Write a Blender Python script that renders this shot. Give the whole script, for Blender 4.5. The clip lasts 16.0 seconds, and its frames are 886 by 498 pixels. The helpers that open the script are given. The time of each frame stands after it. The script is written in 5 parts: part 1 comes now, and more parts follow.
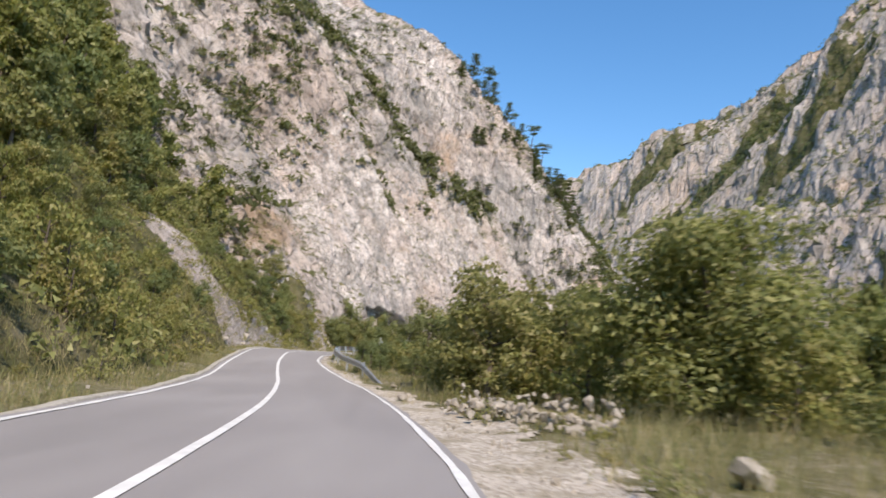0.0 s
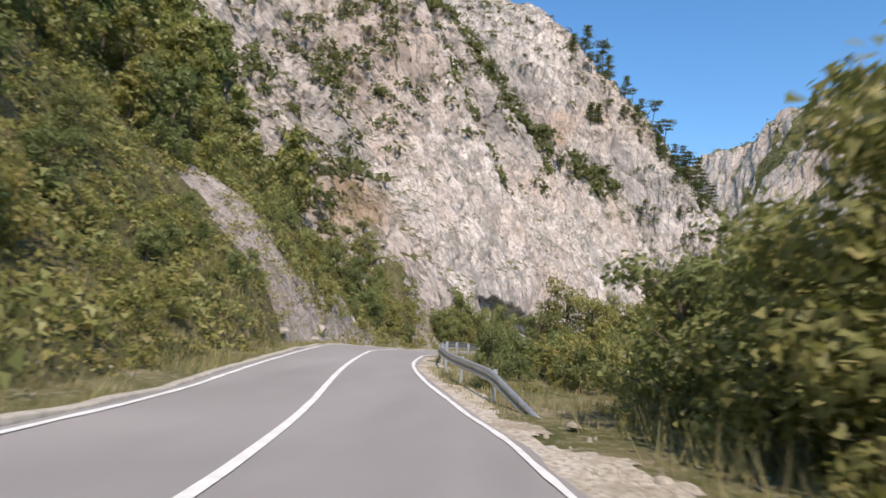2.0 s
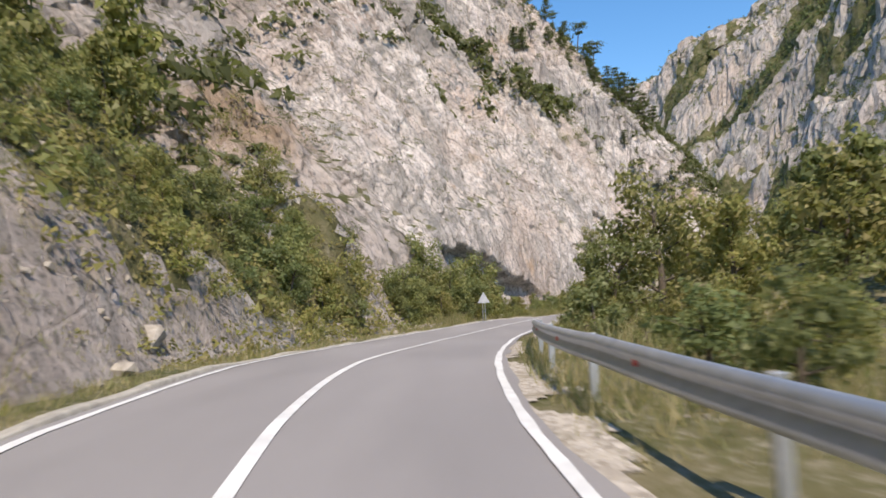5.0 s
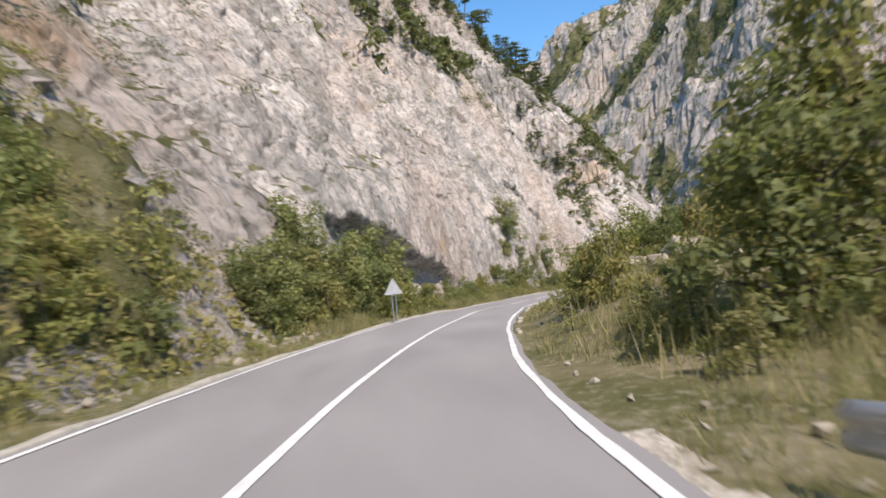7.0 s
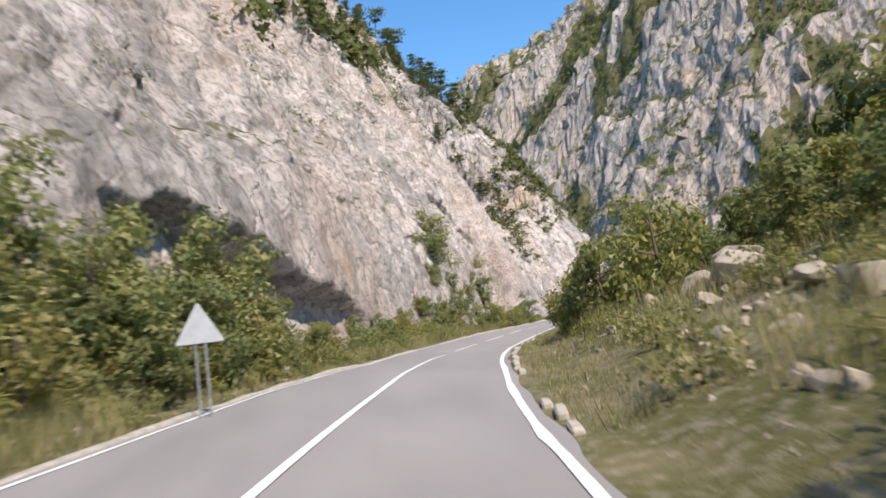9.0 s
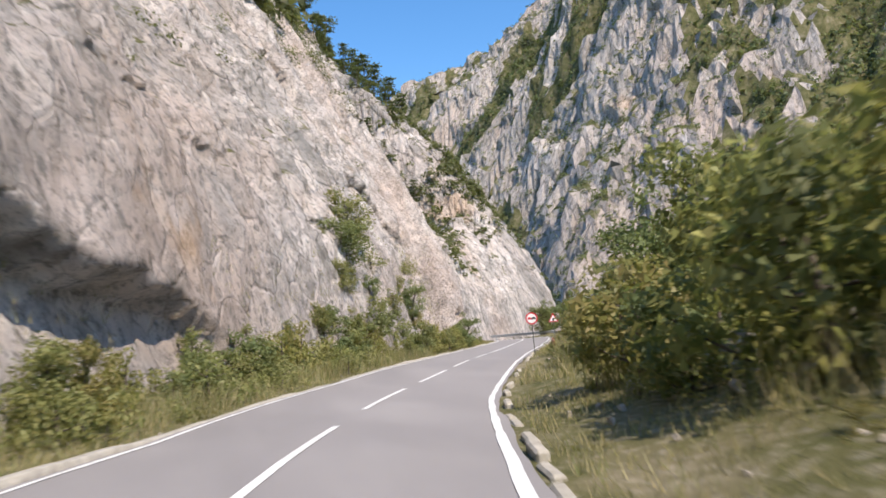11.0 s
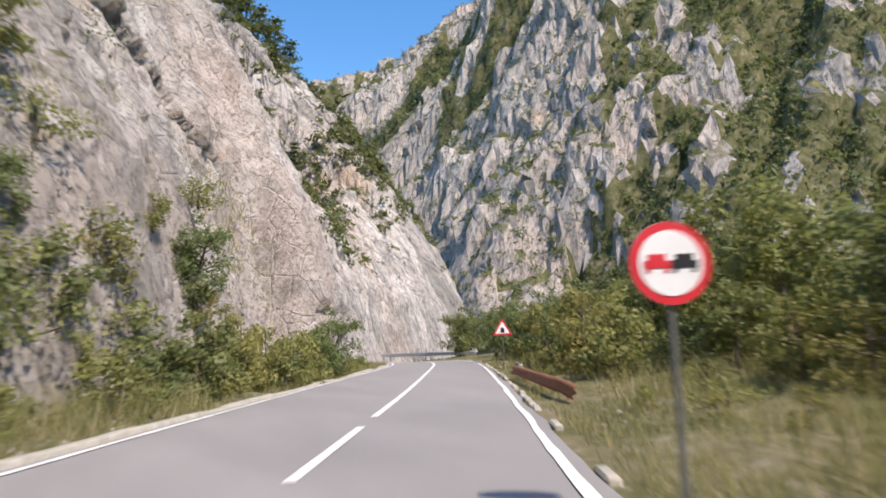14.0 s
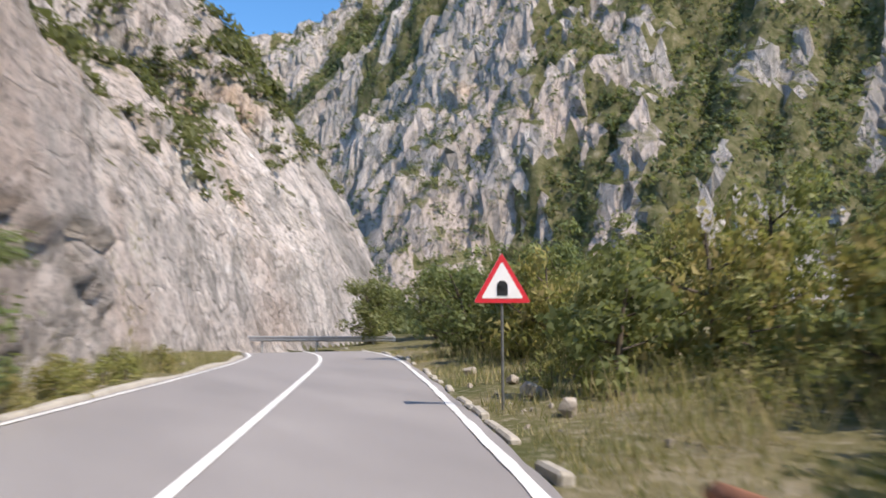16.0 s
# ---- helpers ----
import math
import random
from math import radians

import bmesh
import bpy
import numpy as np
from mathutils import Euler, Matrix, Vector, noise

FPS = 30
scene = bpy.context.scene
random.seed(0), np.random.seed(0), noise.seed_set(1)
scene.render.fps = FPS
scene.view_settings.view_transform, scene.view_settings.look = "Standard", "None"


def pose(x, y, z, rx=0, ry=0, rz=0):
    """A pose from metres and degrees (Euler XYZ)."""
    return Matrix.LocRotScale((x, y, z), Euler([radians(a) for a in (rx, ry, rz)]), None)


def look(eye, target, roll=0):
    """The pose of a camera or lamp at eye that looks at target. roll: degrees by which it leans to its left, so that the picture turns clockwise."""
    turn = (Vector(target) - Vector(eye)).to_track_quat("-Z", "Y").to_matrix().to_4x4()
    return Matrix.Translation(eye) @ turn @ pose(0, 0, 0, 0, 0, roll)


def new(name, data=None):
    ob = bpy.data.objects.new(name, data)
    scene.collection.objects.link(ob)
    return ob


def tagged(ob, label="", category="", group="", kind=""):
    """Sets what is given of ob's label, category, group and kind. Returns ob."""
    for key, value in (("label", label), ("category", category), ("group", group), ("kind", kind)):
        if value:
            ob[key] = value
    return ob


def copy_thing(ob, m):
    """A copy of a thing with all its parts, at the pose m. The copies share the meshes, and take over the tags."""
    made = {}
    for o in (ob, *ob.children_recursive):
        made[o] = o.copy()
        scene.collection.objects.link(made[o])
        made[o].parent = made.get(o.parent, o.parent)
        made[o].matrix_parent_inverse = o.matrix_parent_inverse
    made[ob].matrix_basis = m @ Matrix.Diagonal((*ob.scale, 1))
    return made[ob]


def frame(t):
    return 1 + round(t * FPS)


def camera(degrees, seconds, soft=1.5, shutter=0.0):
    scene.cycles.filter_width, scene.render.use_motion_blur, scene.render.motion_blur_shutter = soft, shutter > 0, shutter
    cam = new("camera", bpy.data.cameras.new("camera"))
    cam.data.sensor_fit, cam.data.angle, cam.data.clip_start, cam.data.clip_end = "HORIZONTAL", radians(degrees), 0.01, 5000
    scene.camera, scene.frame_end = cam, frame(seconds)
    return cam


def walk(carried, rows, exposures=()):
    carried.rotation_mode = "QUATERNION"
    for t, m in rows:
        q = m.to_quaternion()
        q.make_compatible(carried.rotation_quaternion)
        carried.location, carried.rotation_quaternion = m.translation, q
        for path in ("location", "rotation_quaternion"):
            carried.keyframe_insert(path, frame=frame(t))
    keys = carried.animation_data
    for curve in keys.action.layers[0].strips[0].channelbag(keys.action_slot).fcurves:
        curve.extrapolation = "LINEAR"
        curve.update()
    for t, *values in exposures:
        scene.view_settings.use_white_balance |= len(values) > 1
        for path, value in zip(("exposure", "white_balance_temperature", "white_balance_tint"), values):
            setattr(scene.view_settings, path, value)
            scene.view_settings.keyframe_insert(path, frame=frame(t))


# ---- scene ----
# camera and its drive
cam = camera(65.93, 16.0, soft=1.6, shutter=0.5)
PATH = [
    (0.0, (1.776, -12.322, 1.485), (1.309, 7.470, 4.329), 5.65),
    (0.5, (1.320, -8.146, 1.451), (-0.517, 11.623, 3.865), 7.02),
    (1.0, (0.630, -3.946, 1.338), (-2.623, 15.638, 3.757), 8.43),
    (1.5, (-0.067, 0.092, 1.220), (-3.911, 19.573, 3.605), 7.32),
    (2.0, (-0.731, 3.984, 1.088), (-4.278, 23.504, 3.614), 5.30),
    (2.5, (-1.704, 8.061, 0.981), (-5.250, 27.618, 3.212), 3.77),
    (3.0, (-2.712, 12.008, 0.959), (-6.743, 31.446, 3.388), 2.57),
    (3.5, (-3.732, 16.037, 0.920), (-7.520, 35.583, 2.817), 0.70),
    (3.7, (-4.151, 17.653, 0.916), (-7.238, 37.273, 3.265), 0.56),
    (5.8, (-8.095, 33.755, 1.445), (-8.600, 53.722, 2.482), -4.50),
    (6.0, (-8.240, 35.470, 1.453), (-8.465, 55.448, 2.364), -5.32),
    (6.5, (-8.352, 39.882, 1.418), (-7.302, 59.851, 1.782), -6.61),
    (7.0, (-8.038, 44.421, 1.370), (-5.963, 64.281, 2.492), -5.45),
    (7.5, (-7.675, 49.060, 1.260), (-4.519, 68.784, 2.279), -5.30),
    (8.0, (-7.132, 53.731, 1.190), (-3.705, 73.395, 2.446), -5.87),
    (8.5, (-6.501, 58.326, 1.121), (-3.364, 77.969, 3.195), -7.44),
    (9.0, (-5.612, 62.830, 1.109), (-0.978, 82.172, 3.215), -7.10),
    (9.2, (-5.281, 64.578, 1.110), (-0.358, 83.817, 3.482), -6.25),
    (11.3, (-0.790, 80.608, 1.240), (6.116, 99.215, 3.708), -4.63),
    (11.5, (-0.227, 82.360, 1.239), (6.782, 100.919, 3.775), -4.29),
    (12.0, (1.437, 86.875, 1.137), (8.506, 105.328, 4.226), -3.64),
    (12.5, (3.367, 91.577, 0.995), (11.147, 109.843, 3.411), -2.86),
    (13.0, (5.483, 96.258, 0.981), (14.599, 113.988, 2.575), -3.04),
    (13.5, (7.639, 100.818, 1.053), (17.245, 118.232, 3.170), -3.12),
    (14.0, (10.051, 105.284, 1.087), (19.477, 122.706, 3.852), -2.07),
    (14.5, (12.601, 110.055, 1.129), (21.671, 127.557, 4.504), -1.69),
    (15.0, (15.308, 114.858, 1.099), (24.873, 132.104, 4.423), -0.98),
    (15.5, (18.043, 119.557, 1.076), (28.432, 136.394, 4.011), -0.11),
    (16.0, (20.704, 124.135, 1.097), (32.275, 140.301, 3.283), -0.20),
]
walk(cam, [(t, look(e, g, r)) for t, e, g, r in PATH], exposures=[(0, .29, 7200, 13), (3.7, .27, 7200, 13), (6, .33, 7150, 12), (9, .46, 7100, 12), (12, .50, 7000, 13), (16, .48, 7000, 13)])

# ---- light ----
SUN_AZ, SUN_EL = 163.0, 50.0
world = bpy.data.worlds.new("world")
scene.world = world
world.use_nodes = True
_wn = world.node_tree.nodes
_sky = _wn.new("ShaderNodeTexSky")
_sky.sky_type = "NISHITA"
_sky.sun_disc = False
_sky.sun_elevation, _sky.sun_rotation = radians(SUN_EL), radians(SUN_AZ)
_sky.air_density, _sky.dust_density, _sky.ozone_density = 1.0, 0.3, 2.5
_hs = _wn.new("ShaderNodeHueSaturation")
_hs.inputs["Saturation"].default_value, _hs.inputs["Value"].default_value = 1.28, 1.3
world.node_tree.links.new(_sky.outputs[0], _hs.inputs["Color"])
world.node_tree.links.new(_hs.outputs[0], _wn["Background"].inputs[0])
_wn["Background"].inputs[1].default_value = 0.15
sun_data = bpy.data.lights.new("sun", "SUN")
sun_data.energy, sun_data.angle, sun_data.color = 4.4, radians(0.53), (1.0, 0.91, 0.80)
sun = new("sun", sun_data)
_sd = Vector((math.sin(radians(SUN_AZ)) * math.cos(radians(SUN_EL)), math.cos(radians(SUN_AZ)) * math.cos(radians(SUN_EL)), math.sin(radians(SUN_EL))))
sun.matrix_world = look(_sd * 400, (0, 0, 0))

# ---- numeric helpers ----
def hash3(i, j, k):
    n = (i * 374761393 + j * 668265263 + k * 1274126177) & 0xFFFFFFFF
    n = ((n ^ (n >> 13)) * 1274126177) & 0xFFFFFFFF
    n = ((n ^ (n >> 16)) * 2246822519) & 0xFFFFFFFF
    return ((n ^ (n >> 15)) & 0xFFFF) / 32767.5 - 1.0


def vnoise(x, y, z=0.0):
    """Smooth value noise, -1 to 1, for arrays."""
    x, y, z = np.broadcast_arrays(np.asarray(x, float), np.asarray(y, float), np.asarray(z, float))
    i, j, k = (np.floor(a).astype(np.int64) for a in (x, y, z))
    u, v, w = x - i, y - j, z - k
    u, v, w = (a * a * a * (a * (a * 6 - 15) + 10) for a in (u, v, w))
    out = 0
    for a in (0, 1):
        for b in (0, 1):
            for c in (0, 1):
                out = out + hash3(i + a, j + b, k + c) * (u if a else 1 - u) * (v if b else 1 - v) * (w if c else 1 - w)
    return out


def fbm(x, y, z=0.0, octaves=4, gain=0.5):
    total, amp = 0, 1.0
    for o in range(octaves):
        f = 2.03 ** o
        total = total + amp * vnoise(x * f + 17.1 * o, y * f - 9.3 * o, np.asarray(z) * f + 4.7 * o)
        amp *= gain
    return total


def ridged(x, y, z=0.0, octaves=3, gain=0.5):
    total, amp = 0, 1.0
    for o in range(octaves):
        f = 2.1 ** o
        total = total + amp * (1 - 2 * np.abs(vnoise(x * f + 31.7 * o, y * f + 5.1 * o, np.asarray(z) * f)))
        amp *= gain
    return total


# ---- the road's line ----
LINE = np.array([(2.6, -60), (1.2, -30), (.1, -15), (-.7, -7), (-1.3, -2.4), (-2.5, 4.9), (-4.2, 13.1), (-5.3, 17.3), (-7.2, 24.7),
                 (-8.4, 30.5), (-9.2, 35.5), (-9.7, 41.5), (-9.5, 48.5), (-8.7, 56.5), (-7.1, 64.5), (-5.6, 70.5), (-2.9, 79), (0, 88),
                 (2.1, 94), (4.5, 99), (7.9, 105.5), (11.1, 110.9), (14.6, 116.7), (17.6, 121.8), (20.7, 127.3), (24.2, 133.6),
                 (28, 140.5), (31.4, 146.8), (33.9, 152.5), (35.2, 159), (34.6, 167), (31.5, 176)], float)


def rounded(c, step):
    for _ in range(3):
        q, r = .75 * c[:-1] + .25 * c[1:], .25 * c[:-1] + .75 * c[1:]
        c = np.concatenate([c[:1], np.stack([q, r], 1).reshape(-1, 2), c[-1:]])
    run = np.r_[0, np.cumsum(np.hypot(*np.diff(c, axis=0).T))]
    s = np.arange(0, run[-1], step)
    return s, np.stack([np.interp(s, run, c[:, 0]), np.interp(s, run, c[:, 1])], 1)


RS, RC = rounded(LINE, 0.5)
RT = np.gradient(RC, axis=0)
RT /= np.linalg.norm(RT, axis=1)[:, None]
RN = np.stack([RT[:, 1], -RT[:, 0]], 1)          # to the right of travel
Z_Y = [-60, -12, -4, 4, 10, 17, 26, 34, 42, 49, 58, 66, 80, 87, 92, 101, 110, 124, 160]
Z_Z = [.25, .19, .05, -.2, -.33, -.36, -.1, .14, .11, -.03, -.16, -.18, -.06, -.16, -.29, -.24, -.16, -.2, -.2]


C_OFF = ([0, 50, 80, 90, 104, 115, 122, 130, 150, 158, 164, 172, 185, 200, 220], [.05, .03, -.18, -.03, -.18, .36, .0, -.08, -.5, -.15, .38, .24, .0, .06, .18])
L_OFF = ([0, 55, 62, 72, 85, 93, 100, 110, 118, 124, 140, 155, 160, 170, 180, 190, 200, 210, 216], [-2.5, -2.5, -2.8, -2.65, -2.6, -2.1, -2.8, -3.2, -3.1, -3.55, -3.5, -3.7, -3.4, -3.15, -3.4, -3.6, -3.2, -2.9, -2.6])
R_OFF = ([0, 50, 60, 68, 77, 83, 89, 95, 101, 110, 118, 125, 130, 136, 142, 148, 155, 160, 168, 175, 188, 198, 208, 220], [3.0, 3.0, 3.1, 3.3, 3.05, 2.15, 1.8, 2.2, 3.0, 3.02, 3.12, 2.8, 2.65, 2.3, 2.05, 2.15, 2.7, 2.85, 3.0, 2.85, 2.7, 2.9, 2.98, 2.95])


def soft_off(s, table):
    """An edge's offset from the line, eased."""
    return sum(np.interp(np.asarray(s) + k, *table) for k in (-7, -5, -3, -1, 1, 3, 5, 7)) / 8


def road_z(y):
    return np.interp(y, Z_Y, Z_Z)


def at_road(s, d):
    """Place (x, y) at s metres along the road and d to its right."""
    i = np.clip(np.asarray(s) / 0.5, 0, len(RS) - 1)
    x, y = np.interp(i, np.arange(len(RS)), RC[:, 0]), np.interp(i, np.arange(len(RS)), RC[:, 1])
    nx, ny = np.interp(i, np.arange(len(RS)), RN[:, 0]), np.interp(i, np.arange(len(RS)), RN[:, 1])
    return x + nx * d, y + ny * d


def to_line(x, y, pts):
    """Signed distance (positive right of travel) and run along a line of points, for arrays."""
    seg = np.diff(pts, axis=0)
    ln = np.hypot(*seg.T)
    run = np.r_[0, np.cumsum(ln)]
    best, sign, along = np.full(x.shape, 1e9), np.ones(x.shape), np.zeros(x.shape)
    for i in range(len(seg)):
        t = np.clip(((x - pts[i, 0]) * seg[i, 0] + (y - pts[i, 1]) * seg[i, 1]) / ln[i] ** 2, 0, 1)
        dx, dy = x - pts[i, 0] - t * seg[i, 0], y - pts[i, 1] - t * seg[i, 1]
        d = np.hypot(dx, dy)
        m = d < best - 1e-9
        best = np.where(m, d, best)
        sign = np.where(m, np.sign(dx * seg[i, 1] - dy * seg[i, 0] + 1e-12), sign)
        along = np.where(m, run[i] + t * ln[i], along)
    return best * sign, along


# ---- mesh helpers ----
def grid_mesh(name, x, y, z, mat, keep=None):
    """A sheet from 2-D arrays of coordinates."""
    n, m = x.shape
    idx = np.arange(n * m).reshape(n, m)
    quads = np.stack([idx[:-1, :-1], idx[1:, :-1], idx[1:, 1:], idx[:-1, 1:]], -1).reshape(-1, 4)
    if keep is not None:
        k = keep[:-1, :-1] | keep[1:, :-1] | keep[1:, 1:] | keep[:-1, 1:]
        quads = quads[k.ravel()]
    return raw_mesh(name, np.stack([x, y, z], -1).reshape(-1, 3), quads, mat)


def raw_mesh(name, verts, faces, mat, smooth=True):
    verts, faces = np.asarray(verts, np.float32), np.asarray(faces, np.int32)
    me = bpy.data.meshes.new(name)
    k = faces.shape[1]
    me.vertices.add(len(verts))
    me.vertices.foreach_set("co", verts.ravel())
    me.loops.add(faces.size)
    me.loops.foreach_set("vertex_index", faces.ravel())
    me.polygons.add(len(faces))
    me.polygons.foreach_set("loop_start", np.arange(len(faces), dtype=np.int32) * k)
    me.polygons.foreach_set("use_smooth", np.full(len(faces), smooth))
    me.update(calc_edges=True)
    me.materials.append(mat)
    return me


def part(name, bm, mat, parent=None, label=""):
    me = bpy.data.meshes.new(name)
    bm.to_mesh(me)
    bm.free()
    me.materials.append(mat)
    ob = new(name, me)
    ob.parent = parent
    return tagged(ob, label) if label else ob


# ---- materials ----
def material(name):
    m = bpy.data.materials.new(name)
    m.use_nodes = True
    t = m.node_tree
    return m, t, t.nodes["Principled BSDF"]


def n_noise(t, scale, detail=4.0, rough=0.6, vec=None, stretch=None):
    if vec is None:
        g = t.nodes.new("ShaderNodeNewGeometry")
        vec = g.outputs["Position"]
    if stretch:
        mp = t.nodes.new("ShaderNodeMapping")
        mp.inputs["Scale"].default_value = stretch
        t.links.new(vec, mp.inputs[0])
        vec = mp.outputs[0]
    n = t.nodes.new("ShaderNodeTexNoise")
    n.inputs["Scale"].default_value, n.inputs["Detail"].default_value, n.inputs["Roughness"].default_value = scale, detail, rough
    t.links.new(vec, n.inputs["Vector"])
    return n.outputs["Fac"]


def n_ramp(t, fac, stops):
    r = t.nodes.new("ShaderNodeValToRGB")
    el = r.color_ramp.elements
    while len(el) < len(stops):
        el.new(0.5)
    for e, (p, c) in zip(el, stops):
        e.position, e.color = p, (*c, 1.0)
    t.links.new(fac, r.inputs[0])
    return r.outputs[0]


def n_mix(t, fac, a, b, kind="MIX"):
    m = t.nodes.new("ShaderNodeMix")
    m.data_type, m.blend_type = "RGBA", kind
    for k, v in ((0, fac), (6, a), (7, b)):
        if hasattr(v, "links"):
            t.links.new(v, m.inputs[k])
        else:
            m.inputs[k].default_value = v if k == 0 else (*v, 1.0)
    return m.outputs[2]


def n_map(t, v, a, b, lo=0.0, hi=1.0):
    m = t.nodes.new("ShaderNodeMapRange")
    t.links.new(v, m.inputs[0])
    for k, x in zip((1, 2, 3, 4), (a, b, lo, hi)):
        m.inputs[k].default_value = x
    return m.outputs[0]


def n_bump(t, bsdf, height, strength, dist):
    b = t.nodes.new("ShaderNodeBump")
    b.inputs["Strength"].default_value, b.inputs["Distance"].default_value = strength, dist
    t.links.new(height, b.inputs["Height"])
    t.links.new(b.outputs[0], bsdf.inputs["Normal"])


def n_aligned(t, fall, squeeze):
    """Position in a frame whose third axis runs down the face, squeezed along it."""
    g = t.nodes.new("ShaderNodeNewGeometry")
    f = Vector(fall).normalized()
    a = f.cross(Vector((0, 0, 1))).normalized()
    b = f.cross(a)
    c = t.nodes.new("ShaderNodeCombineXYZ")
    for k, (v, q) in enumerate(((a, 1.0), (b, 1.0), (f, squeeze))):
        d = t.nodes.new("ShaderNodeVectorMath")
        d.operation = "DOT_PRODUCT"
        t.links.new(g.outputs["Position"], d.inputs[0])
        d.inputs[1].default_value = v * q
        t.links.new(d.outputs["Value"], c.inputs[k])
    return c.outputs[0]


def n_cells(t, vec, scale, feature="F1"):
    v = t.nodes.new("ShaderNodeTexVoronoi")
    v.feature = feature
    v.inputs["Scale"].default_value = scale
    t.links.new(vec, v.inputs["Vector"])
    return v


def rock_material(name, fall, far=1.0, flat=(.94, 1.06), squeeze=.45, weathered=.6, pale=1.0):
    """Pale limestone: white faces, grey water stains, ochre patches, cracks, soil where it lies flat."""
    m, t, b = material(name)
    down = n_aligned(t, fall, squeeze)
    warp = n_mix(t, .5 * far, down, n_noise(t, .9 / far, 5, .6, vec=down), "ADD")
    big = n_noise(t, 0.045 / far, 4, .6)
    mid = n_noise(t, 0.5 / far, 9, .72, vec=down)
    fine = n_noise(t, 2.6 / far, 8, .75, vec=down)
    grain = n_noise(t, 7.0 / far, 6, .8, vec=warp)
    blocky = n_cells(t, warp, .42 / far).outputs["Color"]
    small = n_cells(t, warp, 1.5 / far).outputs["Color"]
    edge = n_cells(t, warp, .42 / far, "DISTANCE_TO_EDGE").outputs["Distance"]
    edge2 = n_cells(t, warp, 1.5 / far, "DISTANCE_TO_EDGE").outputs["Distance"]
    tone = n_mix(t, .35, mid, n_mix(t, .4, blocky, small))
    rock = n_ramp(t, tone, [(.30, (.23, .215, .20)), (.42, (.40, .37, .345)), (.54, (.57 * pale, .51 * pale, .475 * pale)), (.70, (.68 * pale, .645 * pale, .61 * pale))])
    rock = n_mix(t, n_map(t, big, .46, .62, 0, .5), rock, (.56, .43, .36))
    rock = n_mix(t, n_map(t, fine, .50, .36, 0, .85), rock, (.14, .132, .122))
    rock = n_mix(t, n_map(t, n_noise(t, 1.1 / far, 6, .7, vec=down), .44, .34, 0, .7), rock, (.20, .19, .175))
    rock = n_mix(t, n_map(t, grain, .42, .30, 0, .35), rock, (.17, .16, .145))
    grey = n_noise(t, .16 / far, 5, .65, vec=down)
    rock = n_mix(t, n_map(t, grey, .52 - .1 * (weathered - .6), .66, 0, weathered), rock, (.25, .245, .235))
    ochre = n_noise(t, 0.085 / far, 4, .6)
    rock = n_mix(t, n_map(t, ochre, .64, .71, 0, .4), rock, (.55, .34, .17))
    crack = n_map(t, edge, 0, .05)
    crack2 = n_map(t, edge2, 0, .06)
    rock = n_mix(t, n_map(t, crack, .5, 0, 0, .28), rock, (.14, .13, .12))
    rock = n_mix(t, n_map(t, crack2, .5, 0, 0, .22), rock, (.16, .15, .14))
    g = t.nodes.new("ShaderNodeNewGeometry")
    sep = t.nodes.new("ShaderNodeSeparateXYZ")
    t.links.new(g.outputs["Normal"], sep.inputs[0])
    soil = n_ramp(t, n_noise(t, .9 / far, 5, .7), [(.3, (.06, .07, .025)), (.5, (.12, .125, .05)), (.7, (.25, .22, .13))])
    mixn = t.nodes.new("ShaderNodeMath")
    mixn.operation = "MULTIPLY_ADD"
    t.links.new(n_noise(t, .45 / far, 6, .7), mixn.inputs[0])
    mixn.inputs[1].default_value = .6
    t.links.new(sep.outputs[2], mixn.inputs[2])
    col = n_mix(t, n_map(t, mixn.outputs[0], *flat), rock, soil)
    t.links.new(col, b.inputs["Base Color"])
    b.inputs["Roughness"].default_value = .95
    b.inputs["Specular IOR Level"].default_value = .1
    hgt = n_mix(t, .5, n_mix(t, .6, mid, fine), n_mix(t, .6, blocky, small))
    hgt = n_mix(t, .10, hgt, grain)
    hgt = n_mix(t, .10, hgt, crack, "ADD")
    n_bump(t, b, hgt, 1.0, 1.3 * far)
    return m


M_ROCK = rock_material("limestone_cliff", (.5, -.2, -.84), .75, flat=(.98, 1.10), squeeze=.6, pale=1.16)
M_SLAB = rock_material("smooth_limestone", (.62, -.3, -.7), .5, (1.0, 1.12), .95, .4, 1.14)
M_ROCK_HIGH = rock_material("high_limestone", (.5, -.2, -.84), 2.3, (.98, 1.10), .5, .6, 1.18)
M_ROCK_FAR = rock_material("far_limestone", (-.4, -.1, -.9), 4.6, (.88, 1.02), .34, .7, .92)


def soil_material():
    m, t, b = material("verge_soil")
    a = n_noise(t, .35, 5, .65)
    c = n_noise(t, 5.0, 5, .7)
    col = n_ramp(t, a, [(.30, (.075, .085, .03)), (.46, (.13, .125, .055)), (.58, (.20, .175, .10)), (.72, (.32, .28, .20))])
    col = n_mix(t, n_map(t, c, .50, .68, 0, .6), col, (.42, .37, .29))
    t.links.new(col, b.inputs["Base Color"])
    b.inputs["Roughness"].default_value = .95
    b.inputs["Specular IOR Level"].default_value = .1
    n_bump(t, b, n_mix(t, .5, c, n_noise(t, 22, 4, .7)), .8, .12)
    return m


